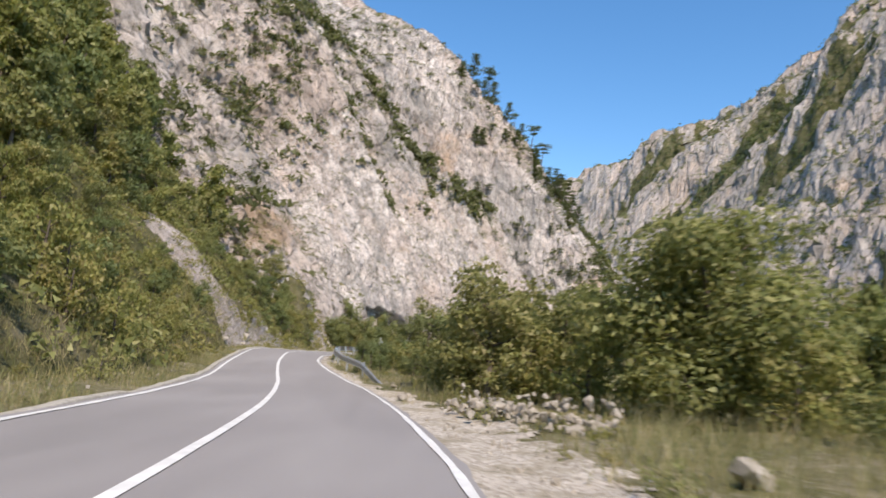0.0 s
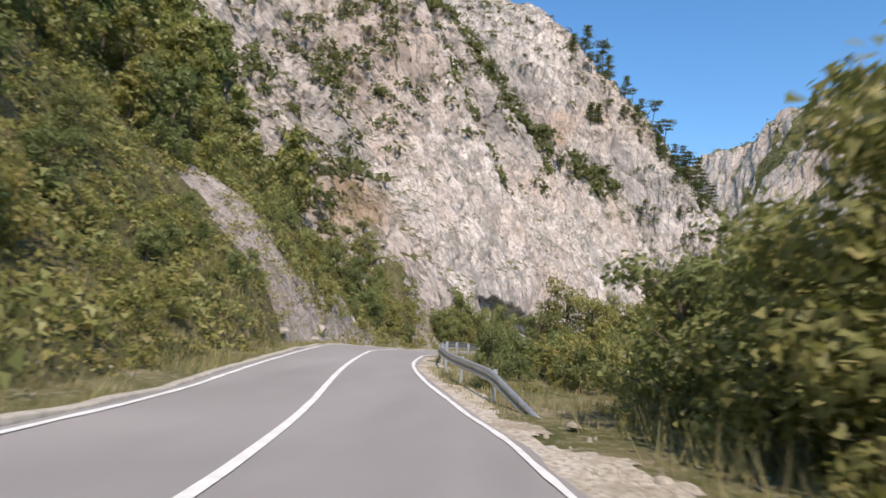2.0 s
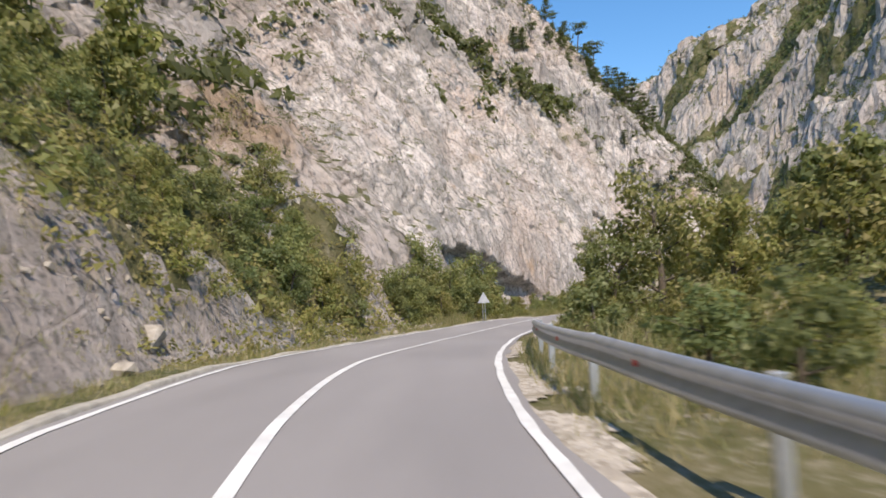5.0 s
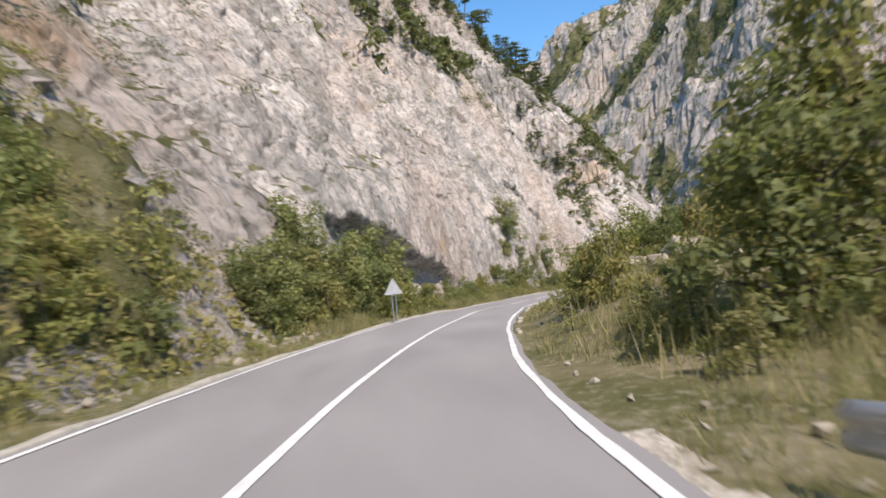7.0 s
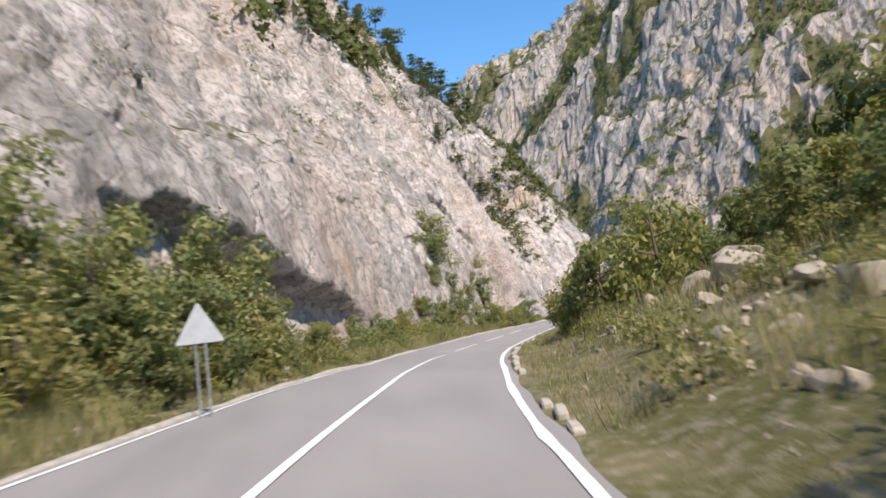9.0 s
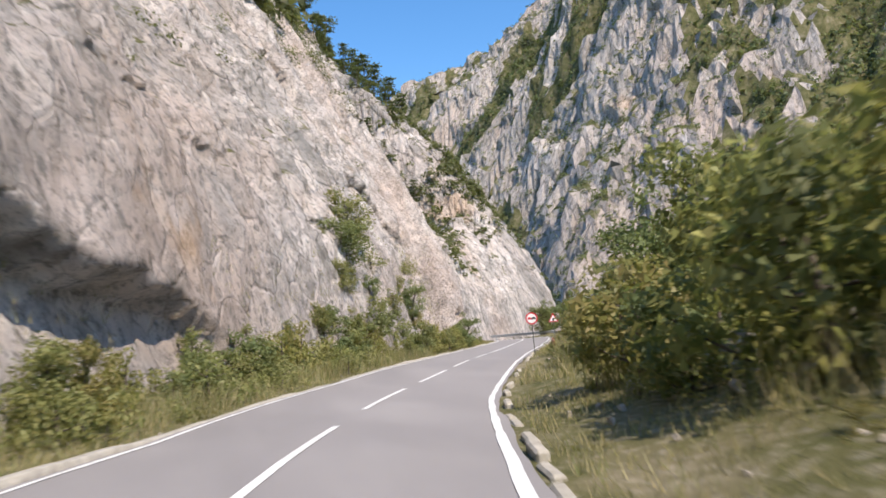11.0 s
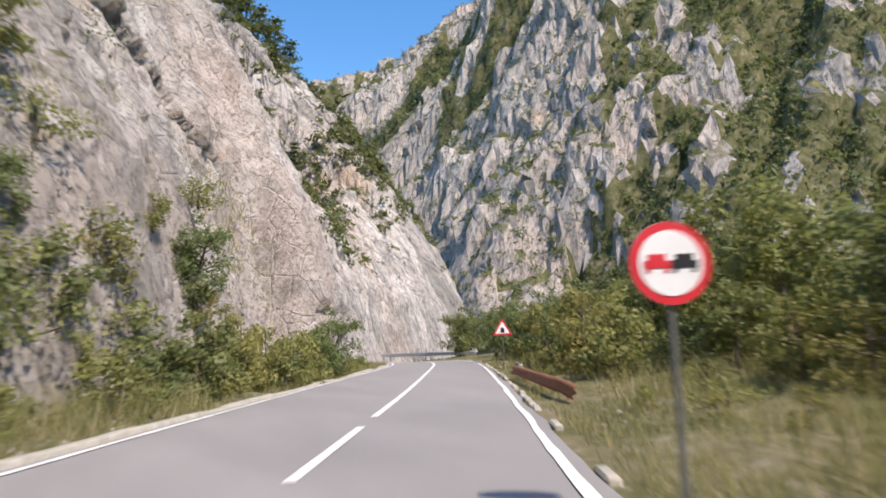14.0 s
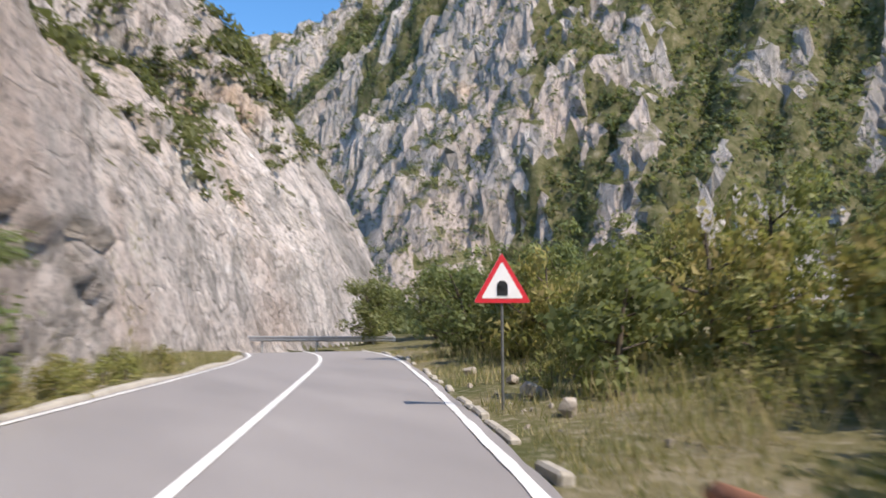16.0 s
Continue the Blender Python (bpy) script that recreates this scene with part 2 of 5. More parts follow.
def gravel_material():
    m, t, b = material("pale_gravel")
    v = n_cells(t, t.nodes.new("ShaderNodeNewGeometry").outputs["Position"], 14.0)
    sep = n_noise(t, 9.0, 6, .75)
    col = n_ramp(t, n_mix(t, .5, v.outputs["Color"], sep), [(.25, (.24, .21, .17)), (.5, (.46, .41, .35)), (.75, (.62, .57, .50))])
    col = n_mix(t, n_map(t, n_noise(t, .8, 5, .65), .48, .66, 0, .6), col, (.20, .17, .10))
    t.links.new(col, b.inputs["Base Color"])
    b.inputs["Roughness"].default_value = .95
    b.inputs["Specular IOR Level"].default_value = .1
    n_bump(t, b, n_mix(t, .5, v.outputs["Distance"], sep), .9, .05)
    return m


def forest_floor_material():
    m, t, b = material("grassy_soil")
    col = n_ramp(t, n_noise(t, .22, 6, .7), [(.3, (.055, .06, .024)), (.46, (.10, .10, .045)), (.58, (.16, .145, .08)), (.72, (.28, .25, .19))])
    t.links.new(col, b.inputs["Base Color"])
    b.inputs["Roughness"].default_value = .95
    b.inputs["Specular IOR Level"].default_value = .08
    n_bump(t, b, n_noise(t, 3, 5, .7), 1.0, .35)
    return m


def asphalt_material():
    m, t, b = material("asphalt")
    g = n_noise(t, 160, 3, .8)
    w = n_noise(t, .5, 5, .6, stretch=(1, .25, 1))
    col = n_ramp(t, w, [(.3, (.25, .235, .228)), (.5, (.29, .272, .264)), (.7, (.33, .312, .302))])
    col = n_mix(t, n_map(t, g, .35, .7, 0, .45), col, (.17, .16, .155))
    t.links.new(col, b.inputs["Base Color"])
    t.links.new(n_map(t, w, .3, .7, .6, .8), b.inputs["Roughness"])
    n_bump(t, b, g, .35, .006)
    return m


def plain_material(name, lo, hi, rough=.6, metal=0.0, scale=6.0, bump=0.2):
    m, t, b = material(name)
    f = n_noise(t, scale, 5, .65)
    t.links.new(n_ramp(t, f, [(.3, lo), (.7, hi)]), b.inputs["Base Color"])
    b.inputs["Roughness"].default_value, b.inputs["Metallic"].default_value = rough, metal
    if bump:
        n_bump(t, b, n_noise(t, scale * 5, 4, .7), bump, .02)
    return m


def leaf_material(name, cols, per_island=True):
    m, t, b = material(name)
    t.nodes.remove(b)
    out = t.nodes["Material Output"]
    g = t.nodes.new("ShaderNodeNewGeometry")
    oi = t.nodes.new("ShaderNodeObjectInfo")
    k = len(cols)
    col = n_ramp(t, g.outputs["Random Per Island"], [(i / (k - 1) * .9 + .05, c) for i, c in enumerate(cols)])
    hsv = t.nodes.new("ShaderNodeHueSaturation")
    t.links.new(n_map(t, oi.outputs["Random"], 0, 1, .475, .515), hsv.inputs["Hue"])
    t.links.new(n_map(t, n_noise(t, .6, 2, .5), .3, .7, 1.0, 1.5), hsv.inputs["Value"])
    hsv.inputs["Saturation"].default_value = .9
    t.links.new(col, hsv.inputs["Color"])
    d = t.nodes.new("ShaderNodeBsdfDiffuse")
    tr = t.nodes.new("ShaderNodeBsdfTranslucent")
    gl = t.nodes.new("ShaderNodeBsdfGlossy")
    gl.inputs["Roughness"].default_value = .45
    gl.inputs["Color"].default_value = (.5, .5, .5, 1)
    t.links.new(hsv.outputs[0], d.inputs[0])
    t.links.new(n_mix(t, .5, hsv.outputs[0], (.30, .34, .07)), tr.inputs[0])
    a, c = t.nodes.new("ShaderNodeMixShader"), t.nodes.new("ShaderNodeMixShader")
    a.inputs[0].default_value, c.inputs[0].default_value = .45, .02
    t.links.new(d.outputs[0], a.inputs[1])
    t.links.new(tr.outputs[0], a.inputs[2])
    t.links.new(a.outputs[0], c.inputs[1])
    t.links.new(gl.outputs[0], c.inputs[2])
    t.links.new(c.outputs[0], out.inputs[0])
    return m


M_GRAVEL = gravel_material()
M_SOIL, M_FLOOR, M_ASPHALT = soil_material(), forest_floor_material(), asphalt_material()
M_PAINT = plain_material("road_paint", (.58, .58, .56), (.80, .80, .78), .6, 0, 3.0, .1)
M_CONCRETE = plain_material("kerb_concrete", (.28, .26, .22), (.50, .46, .39), .9, 0, 5.0, .5)
M_GALV = plain_material("galvanised_steel", (.36, .38, .40), (.52, .54, .56), .45, .7, 8.0, .05)
M_POLE = plain_material("dull_steel", (.10, .105, .10), (.17, .175, .165), .6, .3, 8.0, .05)
M_RUST = plain_material("rusty_steel", (.16, .06, .03), (.36, .17, .10), .8, .2, 6.0, .4)
M_BARK = plain_material("bark", (.06, .05, .04), (.16, .13, .10), .95, 0, 9.0, .8)
M_STONE = plain_material("pale_stone", (.21, .185, .15), (.47, .42, .355), .95, 0, 4.5, 1.0)
M_SCREE = rock_material("grey_scree", (.5, -.2, -.84), .55, (1.3, 1.5), .8, .8, 1.0)
M_SIGN_BACK = plain_material("grey_sign_back", (.40, .41, .42), (.50, .51, .52), .5, .4, 4.0, .05)
M_SIGN_RED = plain_material("sign_red", (.55, .02, .03), (.66, .03, .045), .4, 0, 4.0, 0)
M_SIGN_WHITE = plain_material("sign_white", (.74, .74, .74), (.82, .82, .82), .4, 0, 4.0, 0)
M_SIGN_BLACK = plain_material("sign_black", (.015, .015, .015), (.03, .03, .03), .4, 0, 4.0, 0)
M_REFLECT = plain_material("red_reflector", (.55, .03, .02), (.7, .05, .03), .3, 0, 4.0, 0)
M_LEAF = leaf_material("broad_leaves", [(.125, .143, .045), (.18, .195, .06), (.23, .235, .078), (.28, .265, .10)])
M_LEAF_DARK = leaf_material("dark_leaves", [(.10, .13, .05), (.135, .165, .06), (.17, .195, .075)])
M_LEAF_DRY = leaf_material("yellowing_leaves", [(.15, .17, .04), (.22, .22, .055), (.28, .26, .08), (.22, .19, .06)])
M_NEEDLE = leaf_material("pine_needles", [(.04, .06, .035), (.06, .085, .045), (.085, .11, .055)])
M_SCRUB = leaf_material("cliff_scrub", [(.06, .07, .03), (.085, .10, .04), (.125, .135, .06)])
M_FAR_WOOD = leaf_material("far_woodland", [(.075, .10, .045), (.10, .13, .055), (.135, .16, .07)])
M_GRASS = leaf_material("dry_grass", [(.22, .20, .08), (.32, .27, .13), (.42, .34, .19), (.15, .165, .055), (.18, .19, .07)])

# ---- terrain ----
FOOT_S = [0, 45, 62, 75, 90, 102, 115, 126, 137, 150, 165, 180, 190, 196, 201.4, 202.6, 210, 211.5, 216]
FOOT_D = [7, 6.5, 6, 4.6, 3.9, 4.4, 4.8, 5.2, 7.2, 7.6, 6.8, 6.4, 5.7, 6.2, 6.2, 4.8, 4.7, 6.4, 6.5]
_fs = np.r_[np.arange(0, 200, 4.0), 200, 201.4, 202.6, 204, 206, 208, 210, 211.5, 214, 216]
_fx, _fy = at_road(_fs, -np.interp(_fs, FOOT_S, FOOT_D))
FRONT = np.array(list(zip(_fx, _fy)) + [(31.0, 158.6), (37, 166.6), (45, 175.5), (52, 183), (60, 189), (67, 198)])
EAST = np.array([(260, -400), (52, 181), (60.5, 188.5), (65, 198), (62.5, 212), (58, 230), (52, 255), (44, 300), (20, 360)])


GULLY_RUN, GULLY_IN = [150, 165, 172, 180, 192, 214, 240], [85, 70, 52, 35, 17, 9, 8]
RIDGE = np.array([(-120, 178), (-60, 190), (-30, 201), (0, 205), (20, 205), (38, 195), (52, 184)], float)


def far_ridge(x, y):
    """Height of the steep ridge that rises behind the gully."""
    d, along = to_line(x, y, RIDGE)
    return np.interp(x, [-60, -30, 0, 20, 38, 50], [100, 74, 46, 30, 14, 4]) + 3.2 * -d


def left_height(x, y):
    """Height of the slope and cliff on the road's left."""
    df, run = to_line(x, y, FRONT)
    de, _ = to_line(x, y, EAST)
    df, de = np.maximum(-df, -3), np.maximum(-de, -3)
    # slope of the lower face and of the upper part, by the run along the foot
    k1 = np.interp(run, [0, 60, 100, 125, 138, 150, 160, 175, 188, 198, 213, 216, 260], [.85, .85, .9, .9, 1.05, 1.4, 1.6, 1.4, 1.6, 2.0, 2.4, 1.7, 1.6])
    d1 = np.interp(run, [0, 130, 150, 188, 205, 213, 216, 260], [40, 30, 36, 22, 16, 14, 5, 6])
    k2 = np.interp(run, [0, 110, 140, 160, 188, 205, 213, 216, 260], [.9, .95, 1.5, 1.35, 1.35, 1.5, 1.5, .95, 1.2])
    front = np.where(df < d1, k1 * df, k1 * d1 + k2 * (df - d1))
    step = np.interp(run, [84, 93, 110, 116, 135, 143, 150, 165, 176, 186, 196, 212, 220], [0, 1.6, 1.8, 0, 0, 4.0, 6.0, 6.5, 4.5, 4.0, 5.0, 5.0, 3.5])
    u = np.clip(df / 2.0, 0, 1)
    front = front + step * u * u * (3 - 2 * u)
    over = np.maximum(front - 105, 0)
    front = front - over * .35
    east = np.where(de < 30, 2.7 * de, 81 + 1.3 * (de - 30))
    # the near face ends at a wooded gully; behind it stands a further, steeper ridge
    front = np.minimum(front, np.maximum(front - 1.9 * np.maximum(np.minimum(df, de) - np.interp(run, GULLY_RUN, GULLY_IN) - 1, 0), far_ridge(x, y)))
    rib = ridged(run / 13.0 + .15 * fbm(x * .03, y * .03), df / 60.0, 0, 3)
    rib2 = ridged(run / 4.1, df / 17.0 + 7, 0, 3)
    rocky = np.clip((run - 104) / 10, 0, 1)
    rise = np.clip(df / 14, 0, 1)
    h = np.minimum(front, east)
    soft = np.clip((np.minimum(df, de)) / 5, 0, 1)
    h = h + rocky * soft * (rise * 3.0 * (rib - .3) + .9 * np.interp(run, [180, 195], [1, .2]) * (rib2 - .2)) + soft * (1 - rocky) * 1.2 * fbm(x * .12, y * .12)
    h = h + np.clip(h / 80, 0, 1) * 9 * fbm(x * .022 + 3, y * .022 + 8, 0, 3)
    h = h + 10 * np.exp(-((x + 20) ** 2 + (y - 219) ** 2) / 20 ** 2)
    return np.maximum(h, -.5) + road_z(y) * np.clip(1 - df / 20, 0, 1) - .15


def blocks(x, y, z, size):
    """A random step for each block of a slanting grid of joints."""
    w = .35 * fbm(x / size * .5, y / size * .5, z / size * .5, 2)
    u, v, q = (.37 * x + .93 * y) / size + w, (.78 * x - .31 * y + .54 * z) / size + w, (.5 * x - .2 * y - .84 * z) / size * .4 - w
    return hash3(*(np.floor(a).astype(np.int64) for a in (u, v, q)))


def left_point(x, y):
    """Place on the slope or cliff over (x, y), with the blocky relief pushed out sideways."""
    z, e = left_height(x, y), 1.4
    gx, gy = (left_height(x + e, y) - left_height(x - e, y)) / (2 * e), (left_height(x, y + e) - left_height(x, y - e)) / (2 * e)
    g = np.hypot(gx, gy) + 1e-6
    df, run = to_line(x, y, FRONT)
    de, _ = to_line(x, y, EAST)
    inside = np.minimum(-df, -de)
    rocky = np.clip((run - 104) / 10, 0, 1) * np.clip(inside / 3, 0, 1)
    calm = 1 - np.interp(run, [0, 130, 138, 190, 197, 260], [0, 0, .55, .5, .65, .55]) * np.clip((25 - inside) / 8, 0, 1)
    p = (ridged(x * .22, y * .22, z * .11, 4, .6) * .8 * calm + fbm(x * .9, y * .9, z * .45, 3) * .4 * calm + (.24 * blocks(x, y, z, 3.4) + .12 * blocks(x, y, z + 9, 1.4)) * (.45 + .55 * calm)) * rocky * 1.05
    p = p + np.clip((run - 190) / 4, 0, 1) * np.clip((224 - run) / 4, 0, 1) * rocky * .45 * blocks(x, y, z + 3, 6.0)
    # finer broken relief, for the part beside the road
    close = np.clip((run - 134) / 3, 0, 1) * np.clip((18 - inside) / 4, 0, 1) * rocky
    p = p + close * ((.12 * blocks(x, y, z + 5, .75) + .16 * blocks(x, y, z + 1, 2.1)) + .10 * fbm(x * 2.6, y * 2.6, z * 1.5, 3) + .10 * ridged(x * 1.1, y * 1.1, z * .5, 3)) * np.interp(run, [190, 198], [1, .6])
    # an undercut: the face above a slanting line stands out over a recess
    line = np.interp(run, [136, 143, 153, 160, 166, 170], [8.4, 6.7, 5.3, 3.8, 2.2, 1.0]) + .35 * fbm(x * .4, y * .4, 2, 3)
    near = np.clip((run - 144.5) / 3, 0, 1) * np.clip((169 - run) / 8, 0, 1)
    p = p + near * (np.clip((z - line) / .3 + .5, 0, 1) * 1.1 * np.clip(1 - (z - line) / 9, 0, 1) - .9 * np.clip((line - z) / .3 + .5, 0, 1) * np.clip(1.4 - (line - z) / 2.2, 0, 1) * np.clip(z / 1.2, 0, 1))
    # the buttress: a chimney on its near side, a shadowed slit under a ledge, a corner on its far side
    butt = np.clip((run - 204.5 - .08 * z) / .5, 0, 1) * np.clip((214.5 - run) / .5, 0, 1) * np.clip((22 - z) / 8, 0, 1)
    p = p + .5 * butt * np.clip(z / 1.5, 0, 1)
    slit = np.clip((run - 205.5) / 1.0, 0, 1) * np.clip((215 - run) / .8, 0, 1)
    zl = 3.1 + .12 * fbm(x * .9, y * .9, 7, 2)
    p = p - np.clip((run - 197) / 2, 0, 1) * np.clip((205.2 - run) / .5, 0, 1) * 1.3 * np.clip(z / 1.5, 0, 1) * np.clip((11 - z) / 4, .25, 1)
    p = p + slit * (.35 * np.clip((z - zl) / .12, 0, 1) * np.clip(1 - (z - zl) / 5, 0, 1) - .34 * np.clip(1.3 - np.abs(z - zl + .12) / .12, 0, 1) + .25 * blocks(x, y, z + 2, 1.1) * np.clip((zl - z) / .4, 0, 1))
    return x - gx / g * p, y - gy / g * p, z + rocky * .35 * calm * fbm(x * 1.3, y * 1.3, 5, 2), run, inside


def build_left():
    xs = np.r_[np.arange(-150, -70, 2.5), np.arange(-70, -42, 1.0), np.arange(-42, -24, .5), np.arange(-24, 4, .4), np.arange(4, 17, .4), np.arange(17, 29, .4), np.arange(29, 64, .45)]
    ys = np.r_[np.arange(-90, 26, 1.3), np.arange(26, 64, .5), np.arange(64, 112, .4), np.arange(112, 136, .4), np.arange(136, 151, .4), np.arange(151, 172, .45), np.arange(172, 250, .8), np.arange(250, 330, 4)]
    x, y = np.meshgrid(xs, ys, indexing="ij")
    x2, y2, z, run, inside = left_point(x, y)
    wooded = run + 2.5 * fbm(x * .2, y * .2, 1, 2) + .12 * inside < 117 + 20 * np.clip(1.6 - inside / 6, 0, 1)
    patch = fbm(x * .25, y * .25, 5, 3)
    loose = ((np.abs(run - 98.8 - .2 * inside) < 2.8 + 1.2 * patch) & (inside < 8.5 + patch)) | ((run > 101) & (run < 121) & (inside < 1.3 + 1.6 * patch)) | ((np.abs(run - 132) < 9 + 2 * patch) & (inside < 5 + 2 * patch))
    idx = np.arange(x.size).reshape(x.shape)
    cells = np.stack([idx[:-1, :-1], idx[1:, :-1], idx[1:, 1:], idx[:-1, 1:]], -1)
    four = lambda k: k[:-1, :-1] & k[1:, :-1] & k[1:, 1:] & k[:-1, 1:]
    w, l = four((inside > -1.2) & wooded), loose[:-1, :-1]
    rock = (inside > -1.2) & ~wooded
    rock = rock[:-1, :-1] | rock[1:, :-1] | rock[1:, 1:] | rock[:-1, 1:]
    slab = ((run + 2 * patch > 192) & (run + 2 * patch < 224) & (inside < 17 + 3 * patch))[:-1, :-1]
    strip = (run > 141) & (run < 261) & (inside > -.2) & (inside < 15.4)
    rock &= ~four(strip)
    for name, pick, mat, label in (("cliff", rock & ~slab, M_ROCK_HIGH, "pale limestone canyon wall with ribs, gullies and scrub beside the road"),
                                   ("rock_buttress", rock & slab, M_SLAB, "smooth pale limestone buttress rising from the road's edge")):
        me = raw_mesh(name, np.stack([x2, y2, z], -1).reshape(-1, 3), cells[pick], mat, False)
        tagged(new(name, me), label, "cliff", kind="structure")
    # the foot of the cliff beside the road, on a finer net along it
    seg = np.diff(FRONT, axis=0)
    along = np.r_[0, np.cumsum(np.hypot(*seg.T))]
    r = np.arange(140, 262, .16)
    fx, fy = np.interp(r, along, FRONT[:, 0]), np.interp(r, along, FRONT[:, 1])
    soft = np.ones(49) / 49
    tx, ty = (np.convolve(np.pad(np.gradient(a), 24, mode="edge"), soft, "valid") for a in (fx, fy))
    ln = np.hypot(tx, ty)
    q = np.r_[np.arange(-.6, 3.2, .065), np.arange(3.2, 19.5, .16)]
    xs2, ys2 = fx[:, None] - (ty / ln)[:, None] * q, fy[:, None] + (tx / ln)[:, None] * q
    x3, y3, z3, run3, in3 = left_point(xs2, ys2)
    idx2 = np.arange(x3.size).reshape(x3.shape)
    cells2 = np.stack([idx2[:-1, :-1], idx2[:-1, 1:], idx2[1:, 1:], idx2[1:, :-1]], -1)[..., ::-1]
    slab2 = ((run3 + 2 * fbm(xs2 * .25, ys2 * .25, 5, 3) > 192) & (run3 < 216))[:-1, :-1]
    held = (in3 > -.7)[:-1, :-1]
    for name, pick, mat, label in (("cliff_foot", ~slab2 & held, M_ROCK, "pale broken limestone cliff foot with an undercut beside the road"),
                                   ("buttress_foot", slab2, M_SLAB, "smooth pale limestone buttress with cracks and a ledge at the road's edge")):
        tagged(new(name, raw_mesh(name, np.stack([x3, y3, z3], -1).reshape(-1, 3), cells2[pick], mat)), label, "cliff", kind="structure")
    for name, pick, mat, label in (("hillside", w & ~l, M_FLOOR, "steep wooded hillside of soil, grass and rock above the road"),
                                   ("scree_slope", w & l, M_SCREE, "bare grey scree slope between the trees")):
        ob = new(name, raw_mesh(name, np.stack([x2, y2, z], -1).reshape(-1, 3), cells[pick], mat))
        tagged(ob, label, "hillside", kind="structure")


MFOOT = np.array([(520, -40), (400, 80), (330, 150), (260, 230), (180, 330), (137, 420), (114, 520), (95, 650), (60, 780), (-20, 900), (-150, 1050)], float)


def right_height(x, y):
    """Valley floor and the mountain across it."""
    d, run = to_line(x, y, MFOOT)
    warp = 26 * fbm(x * .006, y * .006, 3, 3)
    dd = np.maximum(d + warp, 0)
    top = np.interp(y, [-200, 300, 400, 480, 540, 610, 690, 740, 770, 800, 1000, 1200], [470, 460, 425, 390, 358, 338, 302, 288, 268, 248, 256, 270]) + 14 * fbm(x * .02, y * .02, 1, 3)
    h = 1.55 * dd
    soft = top * .86
    h = np.where(h > soft, soft + (top - soft) * (1 - np.exp(-(h - soft) / (top - soft + 1))), h)
    rib = ridged((run + .5 * dd) / 55.0 + .25 * fbm(x * .01, y * .01, 6, 3), dd / 120.0, 0, 5, .55)
    on = np.clip(dd / 30, 0, 1)
    h = h + on * (15 * (rib - .35) + 8 * fbm(x * .035, y * .035, 2, 4))
    floor = .5 * fbm(x * .02, y * .02, 9, 3) - 2.0
    return np.maximum(h, 0) + floor * (1 - on)


def right_point(x, y):
    z, e = right_height(x, y), 2.0
    gx, gy = (right_height(x + e, y) - right_height(x - e, y)) / (2 * e), (right_height(x, y + e) - right_height(x, y - e)) / (2 * e)
    g = np.hypot(gx, gy) + 1e-6
    p = (ridged(x * .07, y * .07, z * .03, 4, .6) * 2.2 + fbm(x * .2, y * .2, z * .08, 2) * 1.8 + 1.1 * blocks(x, y, z, 12.0) + .8 * blocks(x, y, z + 40, 5.5)) * np.clip((z - 8) / 20, 0, 1)
    return x - gx / g * p, y - gy / g * p, z


def mountain_cover(x, y):
    """How wooded the mountain is; above nought trees cover the rock."""
    d, run = to_line(x, y, MFOOT)
    dd = np.maximum(d + 26 * fbm(x * .006, y * .006, 3, 3), 0)
    rib = ridged((run + .5 * dd) / 55.0 + .25 * fbm(x * .01, y * .01, 6, 3), dd / 120.0, 0, 5, .55)
    patch = fbm(x * .018, y * .018, 21, 3) + .9 * fbm(x * .07, y * .07, 23, 3)
    base = np.interp(run, [300, 430, 485, 520, 700, 900], [.55, .40, .25, -.24, -.18, -.36])
    return base - .55 * rib + .55 * patch + np.where(run < 490, .002 * dd, 0), d


def build_right():
    xs = np.r_[np.arange(-160, 80, 10), np.arange(80, 440, 2.6), np.arange(440, 700, 10)]
    ys = np.r_[np.arange(-300, 120, 12), np.arange(120, 760, 2.8), np.arange(760, 1100, 7), np.arange(1100, 1500, 30)]
    x, y = np.meshgrid(xs, ys, indexing="ij")
    x2, y2, z = right_point(x, y)
    dr, _ = to_line(x, y, RC[::6])
    dl, _ = to_line(x, y, EAST)
    keep = ((dr > 34) | (y > 172)) & (dl > -6)
    keep = keep[:-1, :-1] | keep[1:, :-1] | keep[1:, 1:] | keep[:-1, 1:]
    green = (mountain_cover(x, y)[0] > 0)[:-1, :-1]
    idx = np.arange(x.size).reshape(x.shape)
    cells = np.stack([idx[:-1, :-1], idx[1:, :-1], idx[1:, 1:], idx[:-1, 1:]], -1)
    for name, pick, mat, label in (("mountain", keep & ~green, M_ROCK_FAR, "high grey limestone mountainside with wooded gullies across the valley"),
                                   ("mountain_meadow", keep & green, M_FLOOR, "grassy wooded ground on ledges and gullies of the mountain")):
        tagged(new(name, raw_mesh(name, np.stack([x2, y2, z], -1).reshape(-1, 3), cells[pick], mat, name != "mountain")), label, "mountain", kind="structure")


def bank_height(s, d):
    """Ground right of the road, over the road's level."""
    rise = np.interp(s, [0, 74, 96, 112, 122, 140, 152, 165, 185, 205, 230], [.06, .06, -.08, .05, .28, .30, .22, .06, .05, .10, .1])
    e = np.maximum(d - 3.4, 0)
    far = np.interp(s, [0, 70, 100, 118, 150, 165, 230], [.7, .6, -1.2, 3.2, 3.0, .8, .8])
    h = np.where(e < 9, rise * e, rise * 9 + (far - rise * 9) * np.clip((e - 9) / 14, 0, 1))
    return h + np.clip((d - 24) / 16, 0, 1) * (-2.2 - h)


